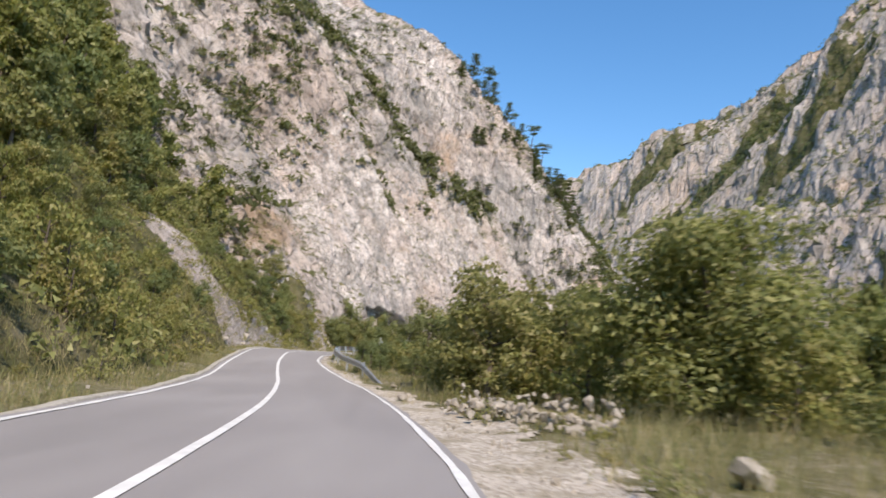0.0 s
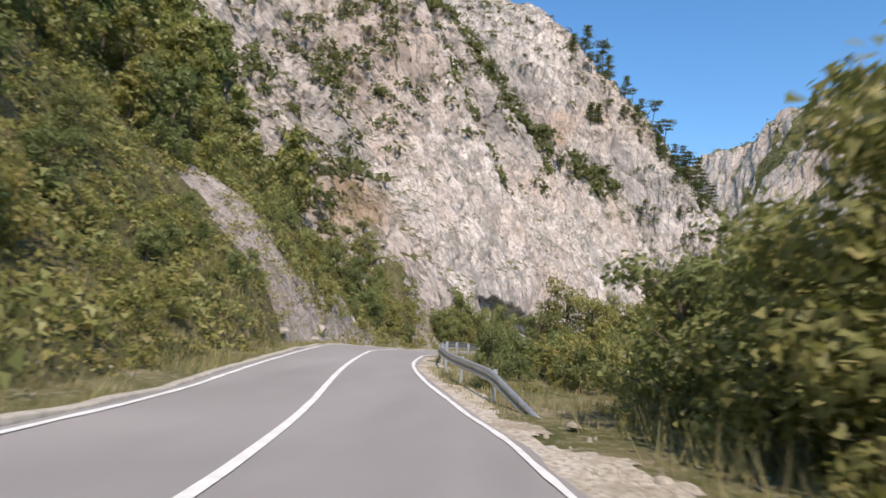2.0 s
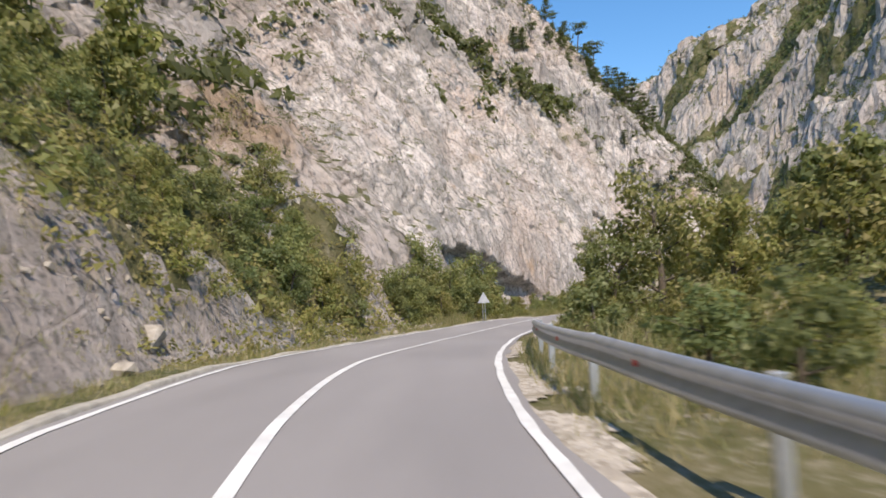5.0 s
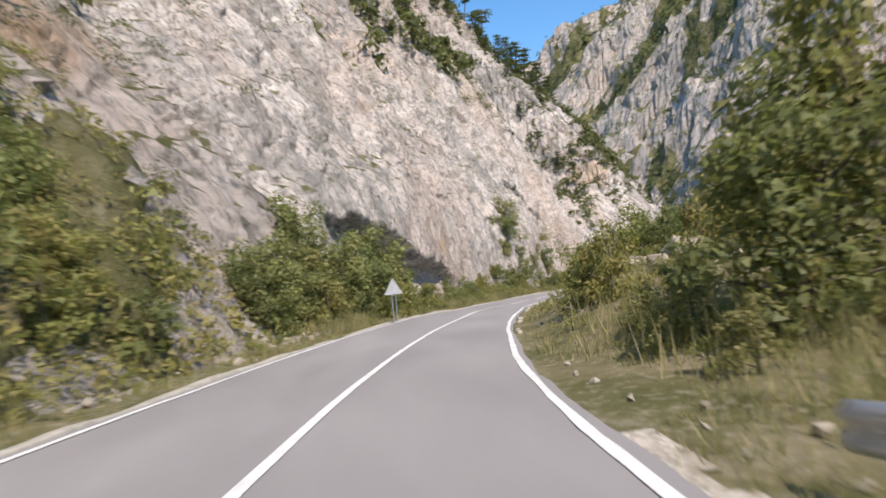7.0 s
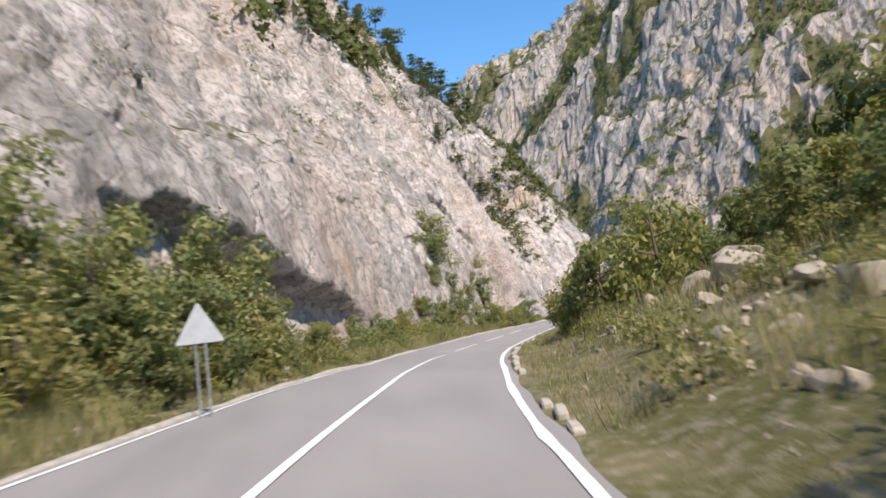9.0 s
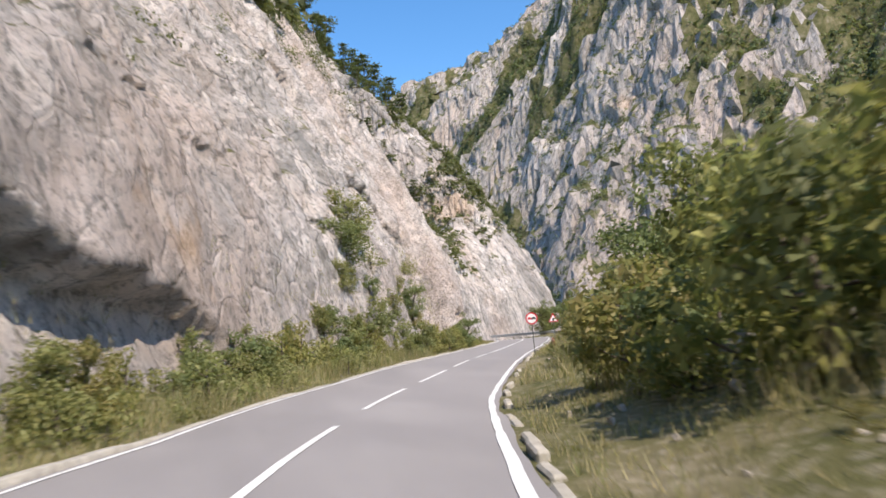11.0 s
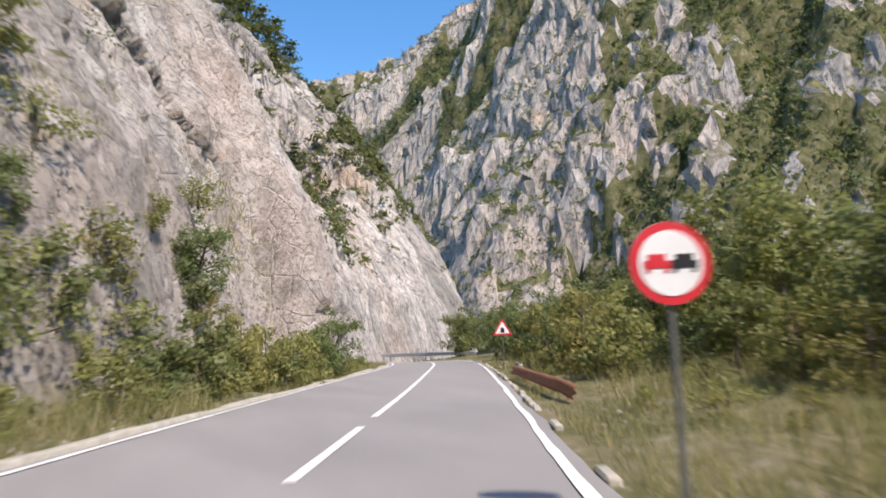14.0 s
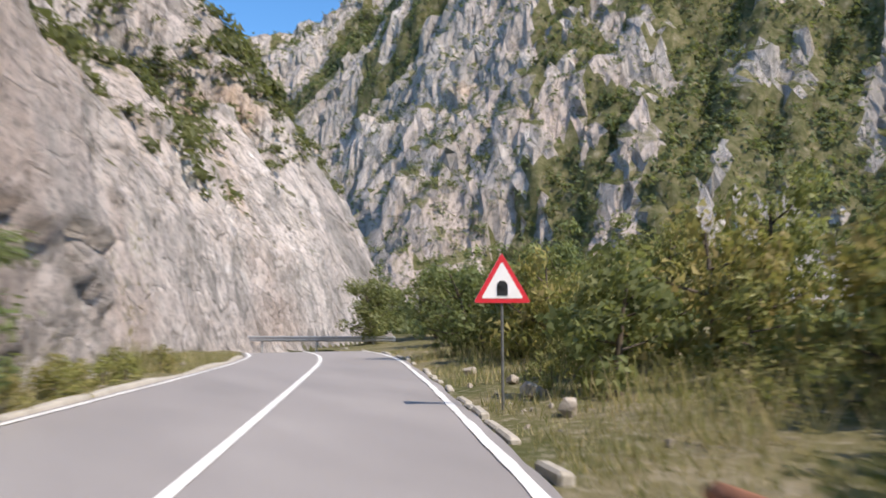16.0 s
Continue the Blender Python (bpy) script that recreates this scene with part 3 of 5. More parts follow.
def build_ground():
    """Verges on both sides, from the paint to the foot of the slopes."""
    s = np.arange(0, 232, .8)
    for side, name in ((-1, "verge"), (1, "verge")):
        d = np.r_[np.arange(2.2, 6, .2), np.arange(6, 14, .5), np.arange(14, 42, 2.0)] if side > 0 else np.r_[np.arange(2.4, 5, .2), np.arange(5, 14, .5)]
        S, D = np.meshgrid(s, d, indexing="ij")
        x, y = at_road(S, side * D)
        z = road_z(y) - .04 + np.clip((D - 3.4) * .5, 0, 1) * (.10 * fbm(x * .5, y * .5, 0, 3) + .05 * fbm(x * 2.1, y * 2.1, 3, 2))
        if side > 0:
            z = z + bank_height(S, D) + np.clip((D - 8) / 10, 0, 1) * .5 * fbm(x * .1, y * .1, 4, 3)
        else:
            z = z + np.clip(D - 3.3, 0, 9) * .03
        if side < 0:
            x, y, z = x[:, ::-1], y[:, ::-1], z[:, ::-1]
        me = grid_mesh(name, x, y, z, M_SOIL)
        tagged(new("verge_right" if side > 0 else "verge_left", me), "dry grassy gravel verge beside the asphalt", "verge", kind="structure")
    # pale gravel shoulder on the river side
    S, D = np.meshgrid(np.arange(36, 112, .25), np.arange(1.5, 7.2, .15), indexing="ij")
    x, y = at_road(S, D)
    z = road_z(y) - .04 + np.clip((D - 3.4) * .5, 0, 1) * (.10 * fbm(x * .5, y * .5, 0, 3) + .05 * fbm(x * 2.1, y * 2.1, 3, 2)) + bank_height(S, D) + .02
    wide = np.interp(S, [36, 58, 66, 72, 88, 96, 112], [2.1, 2.1, 1.3, .8, .8, .35, .3]) + .5 * fbm(x * .6, y * .6, 9, 3)
    from_edge = D - soft_off(S, R_OFF)
    tagged(new("gravel_shoulder", grid_mesh("gravel_shoulder", x, y, z, M_GRAVEL, (from_edge > .0) & (from_edge < .15 + wide))), "pale crushed-stone shoulder beside the asphalt", "shoulder", kind="structure")
    # the sheet beneath everything, out to the horizon
    xs = np.r_[-4000, -900, np.arange(-300, 700, 25), 1200, 4000]
    ys = np.r_[-4000, -900, np.arange(-300, 1500, 25), 2200, 4000]
    x, y = np.meshgrid(xs, ys, indexing="ij")
    me = grid_mesh("ground", x, y, -3.0 + 0 * x, M_FLOOR)
    tagged(new("ground", me), "grassy valley floor reaching to the horizon", "ground", kind="structure")


def ribbon(name, s, d0, d1, lift, mat):
    d = np.array([d0, d1])
    S, D = np.meshgrid(s, d, indexing="ij")
    x, y = at_road(S, D)
    return grid_mesh(name, x, y, road_z(y) + lift, mat)


def build_road():
    s = np.arange(0, 226, .5)
    lo, hi = soft_off(s, L_OFF) - .22, soft_off(s, R_OFF) + .19 + .06 * fbm(s * .6, 0 * s, 4, 3)
    S, F = np.meshgrid(s, np.linspace(0, 1, 16), indexing="ij")
    D = lo[:, None] + F * (hi - lo)[:, None]
    x, y = at_road(S, D)
    z = road_z(y) + .004 * fbm(x * .4, y * .4, 0, 2)
    road = new("road", grid_mesh("road", x[:, ::-1], y[:, ::-1], z[:, ::-1], M_ASPHALT))
    tagged(road, "grey two-lane asphalt road with white edge and centre lines", "road", kind="structure")
    for k, table in enumerate((L_OFF, R_OFF)):
        S, D = np.meshgrid(s, np.array([.062, -.062]), indexing="ij")
        x, y = at_road(S, D * (1 + .2 * fbm(s * 1.3 + 7 * k, 0 * s, 0, 2))[:, None] + (soft_off(s, table) + .02 * fbm(s * .5 + 9 * k, 0 * s, 0, 2))[:, None])
        ob = new("edge_line", grid_mesh("edge_line", x, y, road_z(y) + .012, M_PAINT))
        tagged(ob, "worn white painted edge line on the asphalt", "road marking", kind="structure")
    cuts = [(0, 153.0), (155.8, 160.6), (162.7, 167.8), (169.8, 174.3), (177.0, 181.5), (183.0, 226)]
    for a, b in cuts:
        q = np.arange(a, b + .01, .5) if b - a > 6 else np.linspace(a, b, 9)
        S, D = np.meshgrid(q, np.array([.07, -.07]), indexing="ij")
        x, y = at_road(S, D + soft_off(q, C_OFF)[:, None])
        ob = new("centre_line", grid_mesh("centre_line", x, y, road_z(y) + .012, M_PAINT))
        tagged(ob, "white painted centre line on the asphalt", "road marking", kind="structure")


build_road()
build_ground()
build_left()
build_right()


# ---- heights for standing things ----
def stand(s, d):
    """Place (x, y, z) on the ground at s along the road and d to its right."""
    x, y = at_road(np.array([float(s)]), np.array([float(d)]))
    if d >= 0:
        z = road_z(y) - .04 + bank_height(np.array([float(s)]), np.array([float(d)]))
    else:
        z = np.maximum(left_height(x, y), road_z(y) - .02 + min(-d - 3.3, 9) * .03)
    return float(x[0]), float(y[0]), float(z[0])


# ---- plants ----
def tube(path, radii, sides=6):
    """A tapered tube along points, as vertices and quads."""
    path = np.asarray(path, float)
    tan = np.gradient(path, axis=0)
    tan /= np.linalg.norm(tan, axis=1)[:, None] + 1e-9
    ref = np.where(np.abs(tan[:, 2:3]) > .9, [[1., 0, 0]], [[0, 0, 1.]])
    a = np.cross(tan, ref)
    a /= np.linalg.norm(a, axis=1)[:, None] + 1e-9
    b = np.cross(tan, a)
    th = np.arange(sides) / sides * 2 * math.pi
    v = path[:, None] + np.asarray(radii)[:, None, None] * (np.cos(th)[None, :, None] * a[:, None] + np.sin(th)[None, :, None] * b[:, None])
    idx = np.arange(len(path) * sides).reshape(len(path), sides)
    nx = np.roll(idx, -1, 1)
    return v.reshape(-1, 3), np.stack([idx[:-1], nx[:-1], nx[1:], idx[1:]], -1).reshape(-1, 4)


def joined(pieces):
    vs, fs, n = [], [], 0
    for v, f in pieces:
        vs.append(v)
        fs.append(f + n)
        n += len(v)
    return np.concatenate(vs), np.concatenate(fs)


def leaves(rng, pos, out, size, droop=.25):
    """One small pointed leaf for each position; out: the way it faces."""
    n = len(pos)
    size = size * rng.uniform(.6, 1.35, (n, 1))
    face = out + rng.normal(0, .55, (n, 3)) + [0, 0, .35]
    face /= np.linalg.norm(face, axis=1)[:, None] + 1e-9
    tip = rng.normal(0, 1, (n, 3)) - [0, 0, droop]
    tip -= (tip * face).sum(1)[:, None] * face
    tip /= np.linalg.norm(tip, axis=1)[:, None] + 1e-9
    side = np.cross(face, tip)
    v = np.stack([pos - tip * size * .42 - side * size * .34, pos - tip * size * .30 + side * size * .38, pos + tip * size * .68 + face * size * .05], 1)
    return v.reshape(-1, 3), np.arange(3 * n).reshape(n, 3)


def crown_points(rng, blobs, n):
    """Positions near the skins of rough balls (x, y, z, r), and the ways out."""
    w = np.array([b[3] ** 2 for b in blobs])
    pick = rng.choice(len(blobs), n, p=w / w.sum())
    b = np.array(blobs)[pick]
    way = rng.normal(0, 1, (n, 3))
    way /= np.linalg.norm(way, axis=1)[:, None]
    lump = 1 + .28 * fbm(way[:, 0] * 1.7 + pick, way[:, 1] * 1.7, way[:, 2] * 1.7, 2)
    r = b[:, 3] * lump * np.clip(rng.normal(.86, .2, n), .2, 1.25)
    return b[:, :3] + way * r[:, None] * [1, 1, .8], way


def make_tree(seed, height, spread, clear, count, leaf, mat, label, name="tree", limbs=9, blobs=20, category="tree", lean=0.0, sides=7):
    """A broad-leaved tree or bush at the origin: an Empty with trunk and crown."""
    rng = np.random.default_rng(seed)
    root = tagged(new(name), label, category)
    pieces, balls = [], []
    th = height * .72
    k = np.linspace(0, 1, 7)
    bend = rng.normal(0, .05 * height, 2)
    trunk = np.stack([bend[0] * k ** 2 + lean * height * k, bend[1] * k ** 2, th * k], 1)
    r0 = .028 * height + .02
    pieces.append(tube(trunk, r0 * (1 - .8 * k), sides))
    for i in range(limbs):
        f = clear + (1 - clear) * (i + rng.uniform(0, .8)) / limbs * .92
        base = np.array([np.interp(f, k, trunk[:, j]) for j in range(3)])
        az = i * 2.4 + rng.uniform(-.5, .5)
        reach = spread * (1 - .55 * f ** 1.6) * rng.uniform(.55, 1.0)
        q = np.linspace(0, 1, 5 if sides > 5 else 3)
        end = np.array([math.cos(az) * reach, math.sin(az) * reach, height * rng.uniform(.05, .24)])
        limb = base + q[:, None] * end * [1, 1, .6] + (q ** 2)[:, None] * [0, 0, end[2] * .4]
        pieces.append(tube(limb, r0 * .45 * (1 - .8 * q) * (1 - .4 * f), 5 if sides > 5 else 3))
        for g in (.55, 1.0):
            p = base + end * g
            balls.append((*(p + rng.normal(0, .08 * spread, 3)), spread * rng.uniform(.2, .36)))
    for i in range(max(0, blobs - len(balls))):
        f = rng.uniform(max(.08, clear), 1.0)
        rad = spread * math.sqrt(max(.05, 1 - (2 * f - .85) ** 2)) * rng.uniform(.1, .8)
        az = rng.uniform(0, 6.28)
        balls.append((math.cos(az) * rad + lean * height * f, math.sin(az) * rad, height * f * .9, spread * rng.uniform(.16, .32)))
    pos, out = crown_points(rng, balls, count)
    keep = (pos[:, 2] > .02) & (pos[:, 2] < height * 1.04)
    v, f = leaves(rng, pos[keep], out[keep], leaf)
    tv, tf = joined(pieces)
    for nm, vv, ff, mm in (("trunk", tv, tf, M_BARK), ("crown", v, f, mat)):
        ob = new(nm, raw_mesh(nm, vv, ff, mm, nm == "trunk"))
        ob.parent = root
    return root


def make_pine(seed, height, label, flat=True):
    """A black pine: bare leaning stem, level plates of needles."""
    rng = np.random.default_rng(seed)
    root = tagged(new("pine_tree"), label, "pine tree")
    k = np.linspace(0, 1, 8)
    trunk = np.stack([.06 * height * np.sin(k * 2 + seed), .05 * height * k ** 2, height * .95 * k], 1)
    pieces = [tube(trunk, .02 * height * (1 - .75 * k) + .02, 6)]
    pos, out = [], []
    tiers = [(.70, .12), (.84, .24), (.92, .30), (.97, .22)] if flat else [(f, .30 * (1.08 - f) + .05) for f in np.linspace(.2, 1.0, 8)]
    for f, r in tiers:
        c = np.array([np.interp(f, k, trunk[:, j]) for j in range(3)])
        for i in range(5):
            az = rng.uniform(0, 6.28)
            q = np.linspace(0, 1, 4)
            end = np.array([math.cos(az), math.sin(az), .12]) * r * height * rng.uniform(.5, 1)
            pieces.append(tube(c + q[:, None] * end, .006 * height * (1 - .8 * q) + .005, 4))
            n = 28
            p = c + end * rng.uniform(.35, 1.1, (n, 1)) + rng.normal(0, 1, (n, 3)) * [.055 * height, .055 * height, .009 * height]
            pos.append(p)
            out.append(np.tile([0, 0, 1.0], (n, 1)))
    v, f = leaves(rng, np.concatenate(pos), np.concatenate(out), .048 * height)
    tv, tf = joined(pieces)
    for nm, vv, ff, mm in (("trunk", tv, tf, M_BARK), ("crown", v, f, M_NEEDLE)):
        ob = new(nm, raw_mesh(nm, vv, ff, mm, nm == "trunk"))
        ob.parent = root
    return root


def placed(x, y, z, turn, size, tall=1.0):
    return Matrix.Translation((x, y, z)) @ Matrix.Rotation(turn, 4, "Z") @ Matrix.Diagonal((size, size, size * tall, 1))


TREES = [make_tree(11, 8, 3.4, .10, 3500, .275, M_LEAF, "broad green deciduous tree standing beside the road", limbs=11, blobs=34, sides=5),
         make_tree(12, 8, 2.8, .06, 3400, .275, M_LEAF, "leafy green deciduous tree standing beside the road", limbs=10, blobs=32, sides=5),
         make_tree(13, 8, 3.0, .10, 3500, .265, M_LEAF_DARK, "dark green hornbeam tree standing beside the road", limbs=11, blobs=34, sides=5),
         make_tree(14, 8, 2.6, .05, 3300, .265, M_LEAF_DRY, "yellowing green deciduous tree standing beside the road", limbs=9, blobs=30, sides=5)]
FOREST = [make_tree(15, 8, 3.2, .05, 1250, .50, M_LEAF, "broad green deciduous tree in the wooded slope", limbs=6, blobs=24, sides=5),
          make_tree(16, 8, 2.9, .05, 1250, .50, M_LEAF, "tall leafy deciduous tree in the wooded slope", limbs=6, blobs=24, sides=5),
          make_tree(17, 8, 3.0, .05, 1250, .50, M_LEAF_DARK, "dark green deciduous tree in the wooded slope", limbs=6, blobs=24, sides=5),
          make_tree(18, 8, 2.8, .05, 1250, .50, M_LEAF_DRY, "yellow-green deciduous tree in the wooded slope", limbs=6, blobs=24, sides=5)]
BUSHES = [make_tree(21, 2.6, 1.5, .0, 1350, .155, M_LEAF, "rounded green bush beside the road", "bush", 6, 20, "bush", sides=5),
          make_tree(22, 2.6, 1.3, .0, 1300, .155, M_LEAF_DARK, "dense dark green bush beside the road", "bush", 6, 20, "bush", sides=5),
          make_tree(23, 2.6, 1.4, .0, 1300, .15, M_LEAF_DRY, "sparse yellow-green bush beside the road", "bush", 6, 18, "bush", sides=5)]
BROAD = [make_tree(19, 13.5, 6.8, .02, 19000, .38, M_LEAF, "big spreading green tree standing by the river", limbs=16, blobs=110)]
WEEDS = [make_tree(31, 1.1, .8, .0, 520, .092, M_LEAF_DRY, "tall yellow-green roadside weeds growing in a clump", "weed_clump", 4, 14, "weeds", sides=4),
         make_tree(32, 1.0, .9, .0, 520, .087, M_LEAF, "low green roadside weeds growing in a clump", "weed_clump", 4, 14, "weeds", sides=4)]
PINES = [make_pine(1, 11, "flat-topped dark black pine rooted on the cliff edge"), make_pine(2, 10, "flat-topped dark black pine rooted on the cliff edge"),
         make_pine(3, 12, "tall dark black pine rooted on the cliff", False)]
_rng = np.random.default_rng(5)
USED = set()


def plant(kind, i, s, d, size, tall=1.0, group="", sink=.08):
    """Stand one plant of a kind at the road's coordinates; the first use takes the model itself."""
    x, y, z = stand(s, d)
    return plant_at(kind, i, x, y, z - sink * size, size, tall, group)


def plant_at(kind, i, x, y, z, size, tall=1.0, group=""):
    m = placed(x, y, z, _rng.uniform(0, 6.28), size, tall)
    src = kind[i % len(kind)]
    if src.name in USED:
        ob = copy_thing(src, m)
    else:
        ob, _ = src, USED.add(src.name)
        ob.matrix_basis = m
    if group:
        ob["group"] = group
    return ob


def thicket(kind, s0, s1, d0, d1, n, lo, hi, group, tall=1.0):
    for k in range(n):
        s, d = s0 + (s1 - s0) * (k + _rng.uniform(0, 1)) / n, _rng.uniform(min(d0, d1), max(d0, d1))
        pick, size, high = int(_rng.integers(0, 99)), _rng.uniform(lo, hi), tall * _rng.uniform(.9, 1.15)
        if d < 0 and -d < 12.5 and abs(s - 99) < (3.0 if lo < .5 else 5.5):
            continue                                  # the bare scree stays open
        plant(kind, pick, s, d, size, high, group)


def forest(name, rng, stands, label):
    """Trees too many to count on the far slopes, joined in one mesh."""
    mats = [M_BARK] + [m for m in (M_LEAF, M_LEAF_DARK, M_LEAF_DRY)]
    models = []
    for root in FOREST:
        for ob in root.children:
            co = np.zeros(len(ob.data.vertices) * 3, np.float32)
            ob.data.vertices.foreach_get("co", co)
            fc = np.array([f for q in ob.data.polygons for f in ([q.vertices[:]] if len(q.vertices) == 3 else [q.vertices[:3], (q.vertices[0], q.vertices[2], q.vertices[3])])])
            models.append((root.name, co.reshape(-1, 3), fc, mats.index(ob.data.materials[0])))
    vs, fs, ms, n = [], [], [], 0
    for s0, s1, d0, d1, count, lo, hi in stands:
        for k in range(count):
            x, y, z = stand(s0 + (s1 - s0) * (k + rng.uniform(0, 1)) / count, rng.uniform(d0, d1))
            q, a = rng.uniform(lo, hi), rng.uniform(0, 6.28)
            pick = FOREST[int(rng.integers(0, len(FOREST)))].name
            turn = np.array([[math.cos(a), math.sin(a), 0], [-math.sin(a), math.cos(a), 0], [0, 0, rng.uniform(.9, 1.15)]])
            for nm, co, fc, mi in models:
                if nm == pick:
                    vs.append(co @ turn * q + [x, y, z - .08 * q])
                    fs.append(fc + n)
                    ms.append(np.full(len(fc), mi))
                    n += len(co)
    me = raw_mesh(name, np.concatenate(vs), np.concatenate(fs), mats[0], False)
    for m in mats[1:]:
        me.materials.append(m)
    me.polygons.foreach_set("material_index", np.concatenate(ms).astype(np.int32))
    tagged(new(name, me), label, "forest", kind="stuff")


# wooded slope on the left
forest("forest", np.random.default_rng(41), ((36, 122, -30, -21, 48, .7, 1.05), (32, 122, -40, -30, 46, .75, 1.1), (78, 124, -46, -18, 40, .7, 1.0), (30, 120, -56, -40, 46, .8, 1.15)),
       "dense green deciduous forest on the steep hillside")
thicket(TREES, 44, 90, -9.5, -14, 20, .55, .8, "trees of the left slope")
thicket(FOREST, 40, 120, -14, -21, 44, .65, .95, "trees of the left slope")
thicket(BUSHES, 40, 82, -5.6, -9.5, 38, .6, 1.15, "bushes of the left slope")
thicket(BUSHES, 82, 95, -5.0, -9.5, 14, .35, .7, "bushes of the left slope")
thicket(BUSHES, 89, 116, -5.2, -9, 30, .28, .6, "bushes of the left slope")
thicket(BUSHES, 98, 122, -9, -14, 14, .7, 1.2, "bushes of the left slope")
thicket(TREES, 110, 124, -9, -14, 11, .5, .75, "trees of the left slope")
thicket(TREES, 115, 123, -6.4, -9.5, 9, .5, .78, "trees of the left slope")
thicket(BUSHES, 116, 124, -5.8, -7.6, 8, .6, 1.1, "bushes of the left slope")
thicket(BUSHES, 123, 134, -6.4, -9, 7, .3, .55, "bushes on the scree")
thicket(WEEDS, 122, 137, -4.8, -8, 12, .5, .9, "weeds on the scree")
thicket(WEEDS, 44, 128, -4.3, -6.2, 34, .6, 1.2, "weeds on the verge")
thicket(TREES[2:3] + TREES[1:2], 130, 138, -6.6, -8.2, 8, .6, .85, "trees under the cliff")
thicket(TREES[2:3] + TREES[1:2] + TREES[2:3], 137, 150, -6.2, -7.4, 14, .72, .98, "trees under the cliff")
thicket(TREES, 140, 156, -5.6, -6.6, 9, .36, .55, "trees under the cliff")
thicket(BUSHES, 132, 152, -5.8, -7.4, 14, .6, 1.0, "bushes under the cliff")
thicket(BUSHES, 154, 192, -5.8, -7.2, 30, .3, .75, "bushes under the cliff")
thicket(WEEDS, 150, 198, -5.0, -7.6, 44, 1.1, 2.0, "weeds on the verge")
thicket(WEEDS, 136, 198, -4.3, -5.6, 36, .6, 1.2, "weeds on the verge")
thicket(WEEDS[:1], 196, 214, -3.6, -4.6, 30, .8, 1.4, "weeds on the verge")
thicket(BUSHES, 160, 183, -5.8, -7.4, 26, .55, 1.0, "bushes under the cliff")
thicket(BUSHES, 184, 198, -5.2, -6.0, 14, .6, 1.0, "bushes under the cliff")
plant(TREES, 2, 200.9, -4.1, .7, 1.05, "trees under the cliff")
plant(TREES, 2, 199.2, -4.3, .5, 1.1, "trees under the cliff")
thicket(BUSHES, 193, 200, -4.2, -4.8, 6, .6, 1.0, "bushes under the cliff")
plant(TREES, 0, 178.4, -7.5, .62, .9, "trees under the cliff")
plant(TREES, 2, 180.0, -7.9, 1.05, .8, "trees under the cliff")
plant(TREES, 1, 183.0, -8.4, .8, .85, "trees under the cliff")
plant(TREES, 2, 191.4, -6.6, .62, 1.15, "trees under the cliff")
plant(BUSHES, 0, 193.5, -6.0, .9, 1.2, "bushes under the cliff")
# valley side on the right
plant_at(BROAD, 0, 9.2, 7.4, .0, .54, .9, "trees by the river")
for bx, by in ((10.2, 4.5), (11.5, 6.5), (10.8, 1.5), (9.6, -1.5), (12.5, 3.0), (6.2, 9.5), (4.6, 11.5), (8.2, 11.5), (12.0, 9.5)):
    plant_at(BUSHES, int(_rng.integers(0, 3)), bx, by, .1, _rng.uniform(.8, 1.3), 1.0, "bushes by the river")
plant_at(TREES, 2, 21.5, 24.0, -1.0, 1.1, .9, "trees by the river")
thicket(FOREST, 58, 78, 22, 30, 6, .7, .95, "trees by the river")
thicket(BUSHES, 70, 90, 7.0, 9.5, 20, .55, .95, "bushes by the river")
thicket(TREES[:3], 70, 79.5, 6.4, 11, 12, .66, .9, "trees by the river")
thicket(BUSHES, 84, 96, 14, 19, 12, .9, 1.5, "bushes by the river")
thicket(WEEDS, 50, 86, 4.6, 7.5, 36, .35, .8, "weeds by the river")
thicket(FOREST, 106, 128, 15, 30, 14, .8, 1.1, "trees by the river")
thicket(BUSHES, 84, 112, 4.9, 9, 30, .45, .8, "bushes behind the guardrail")
thicket(TREES, 88, 108, 9.5, 16, 8, .4, .55, "trees behind the guardrail")
plant(TREES, 2, 82.6, 3.95, .30, 1.6, "trees behind the guardrail")
plant(TREES, 2, 169.5, 9.0, 1.5, 1.0, "trees of the right bank")
plant(TREES, 2, 114.8, 6.6, .88, 1.05, "trees of the right bank")
plant(TREES, 1, 116.0, 8.6, 1.0, 1.05, "trees of the right bank")
plant(TREES, 3, 113.0, 10.6, 1.05, 1, "trees of the right bank")
plant(TREES, 1, 126.8, 5.3, .42, 1, "trees of the right bank")
plant(BUSHES, 0, 128.0, 5.9, 1.1, 1, "bushes of the right bank")
plant(BUSHES, 2, 125.4, 5.8, .8, 1, "bushes of the right bank")
thicket(BUSHES, 113, 122, 5.2, 7, 6, .4, .8, "bushes of the right bank")
thicket(TREES, 126, 152, 12, 18, 12, .7, 1.0, "trees of the right bank")
thicket(BUSHES, 146, 155, 4.8, 8, 8, .7, 1.25, "bushes of the right bank")
plant(TREES, 1, 149, 7.6, .62, 1.0, "trees of the right bank")
thicket(BUSHES, 126, 146, 9.5, 12.5, 14, .8, 1.35, "bushes of the right bank")
thicket(WEEDS, 112, 156, 4.2, 10.5, 84, .5, 1.15, "weeds on the right bank")
thicket(TREES[2:3] + TREES[:2], 159, 184, 9.4, 13, 13, .95, 1.3, "trees of the right bank")
thicket(TREES[1:3], 186, 202, 10, 14, 6, .8, 1.05, "trees of the right bank")
thicket(FOREST, 150, 200, 17, 28, 18, 1.2, 1.7, "trees of the right bank")
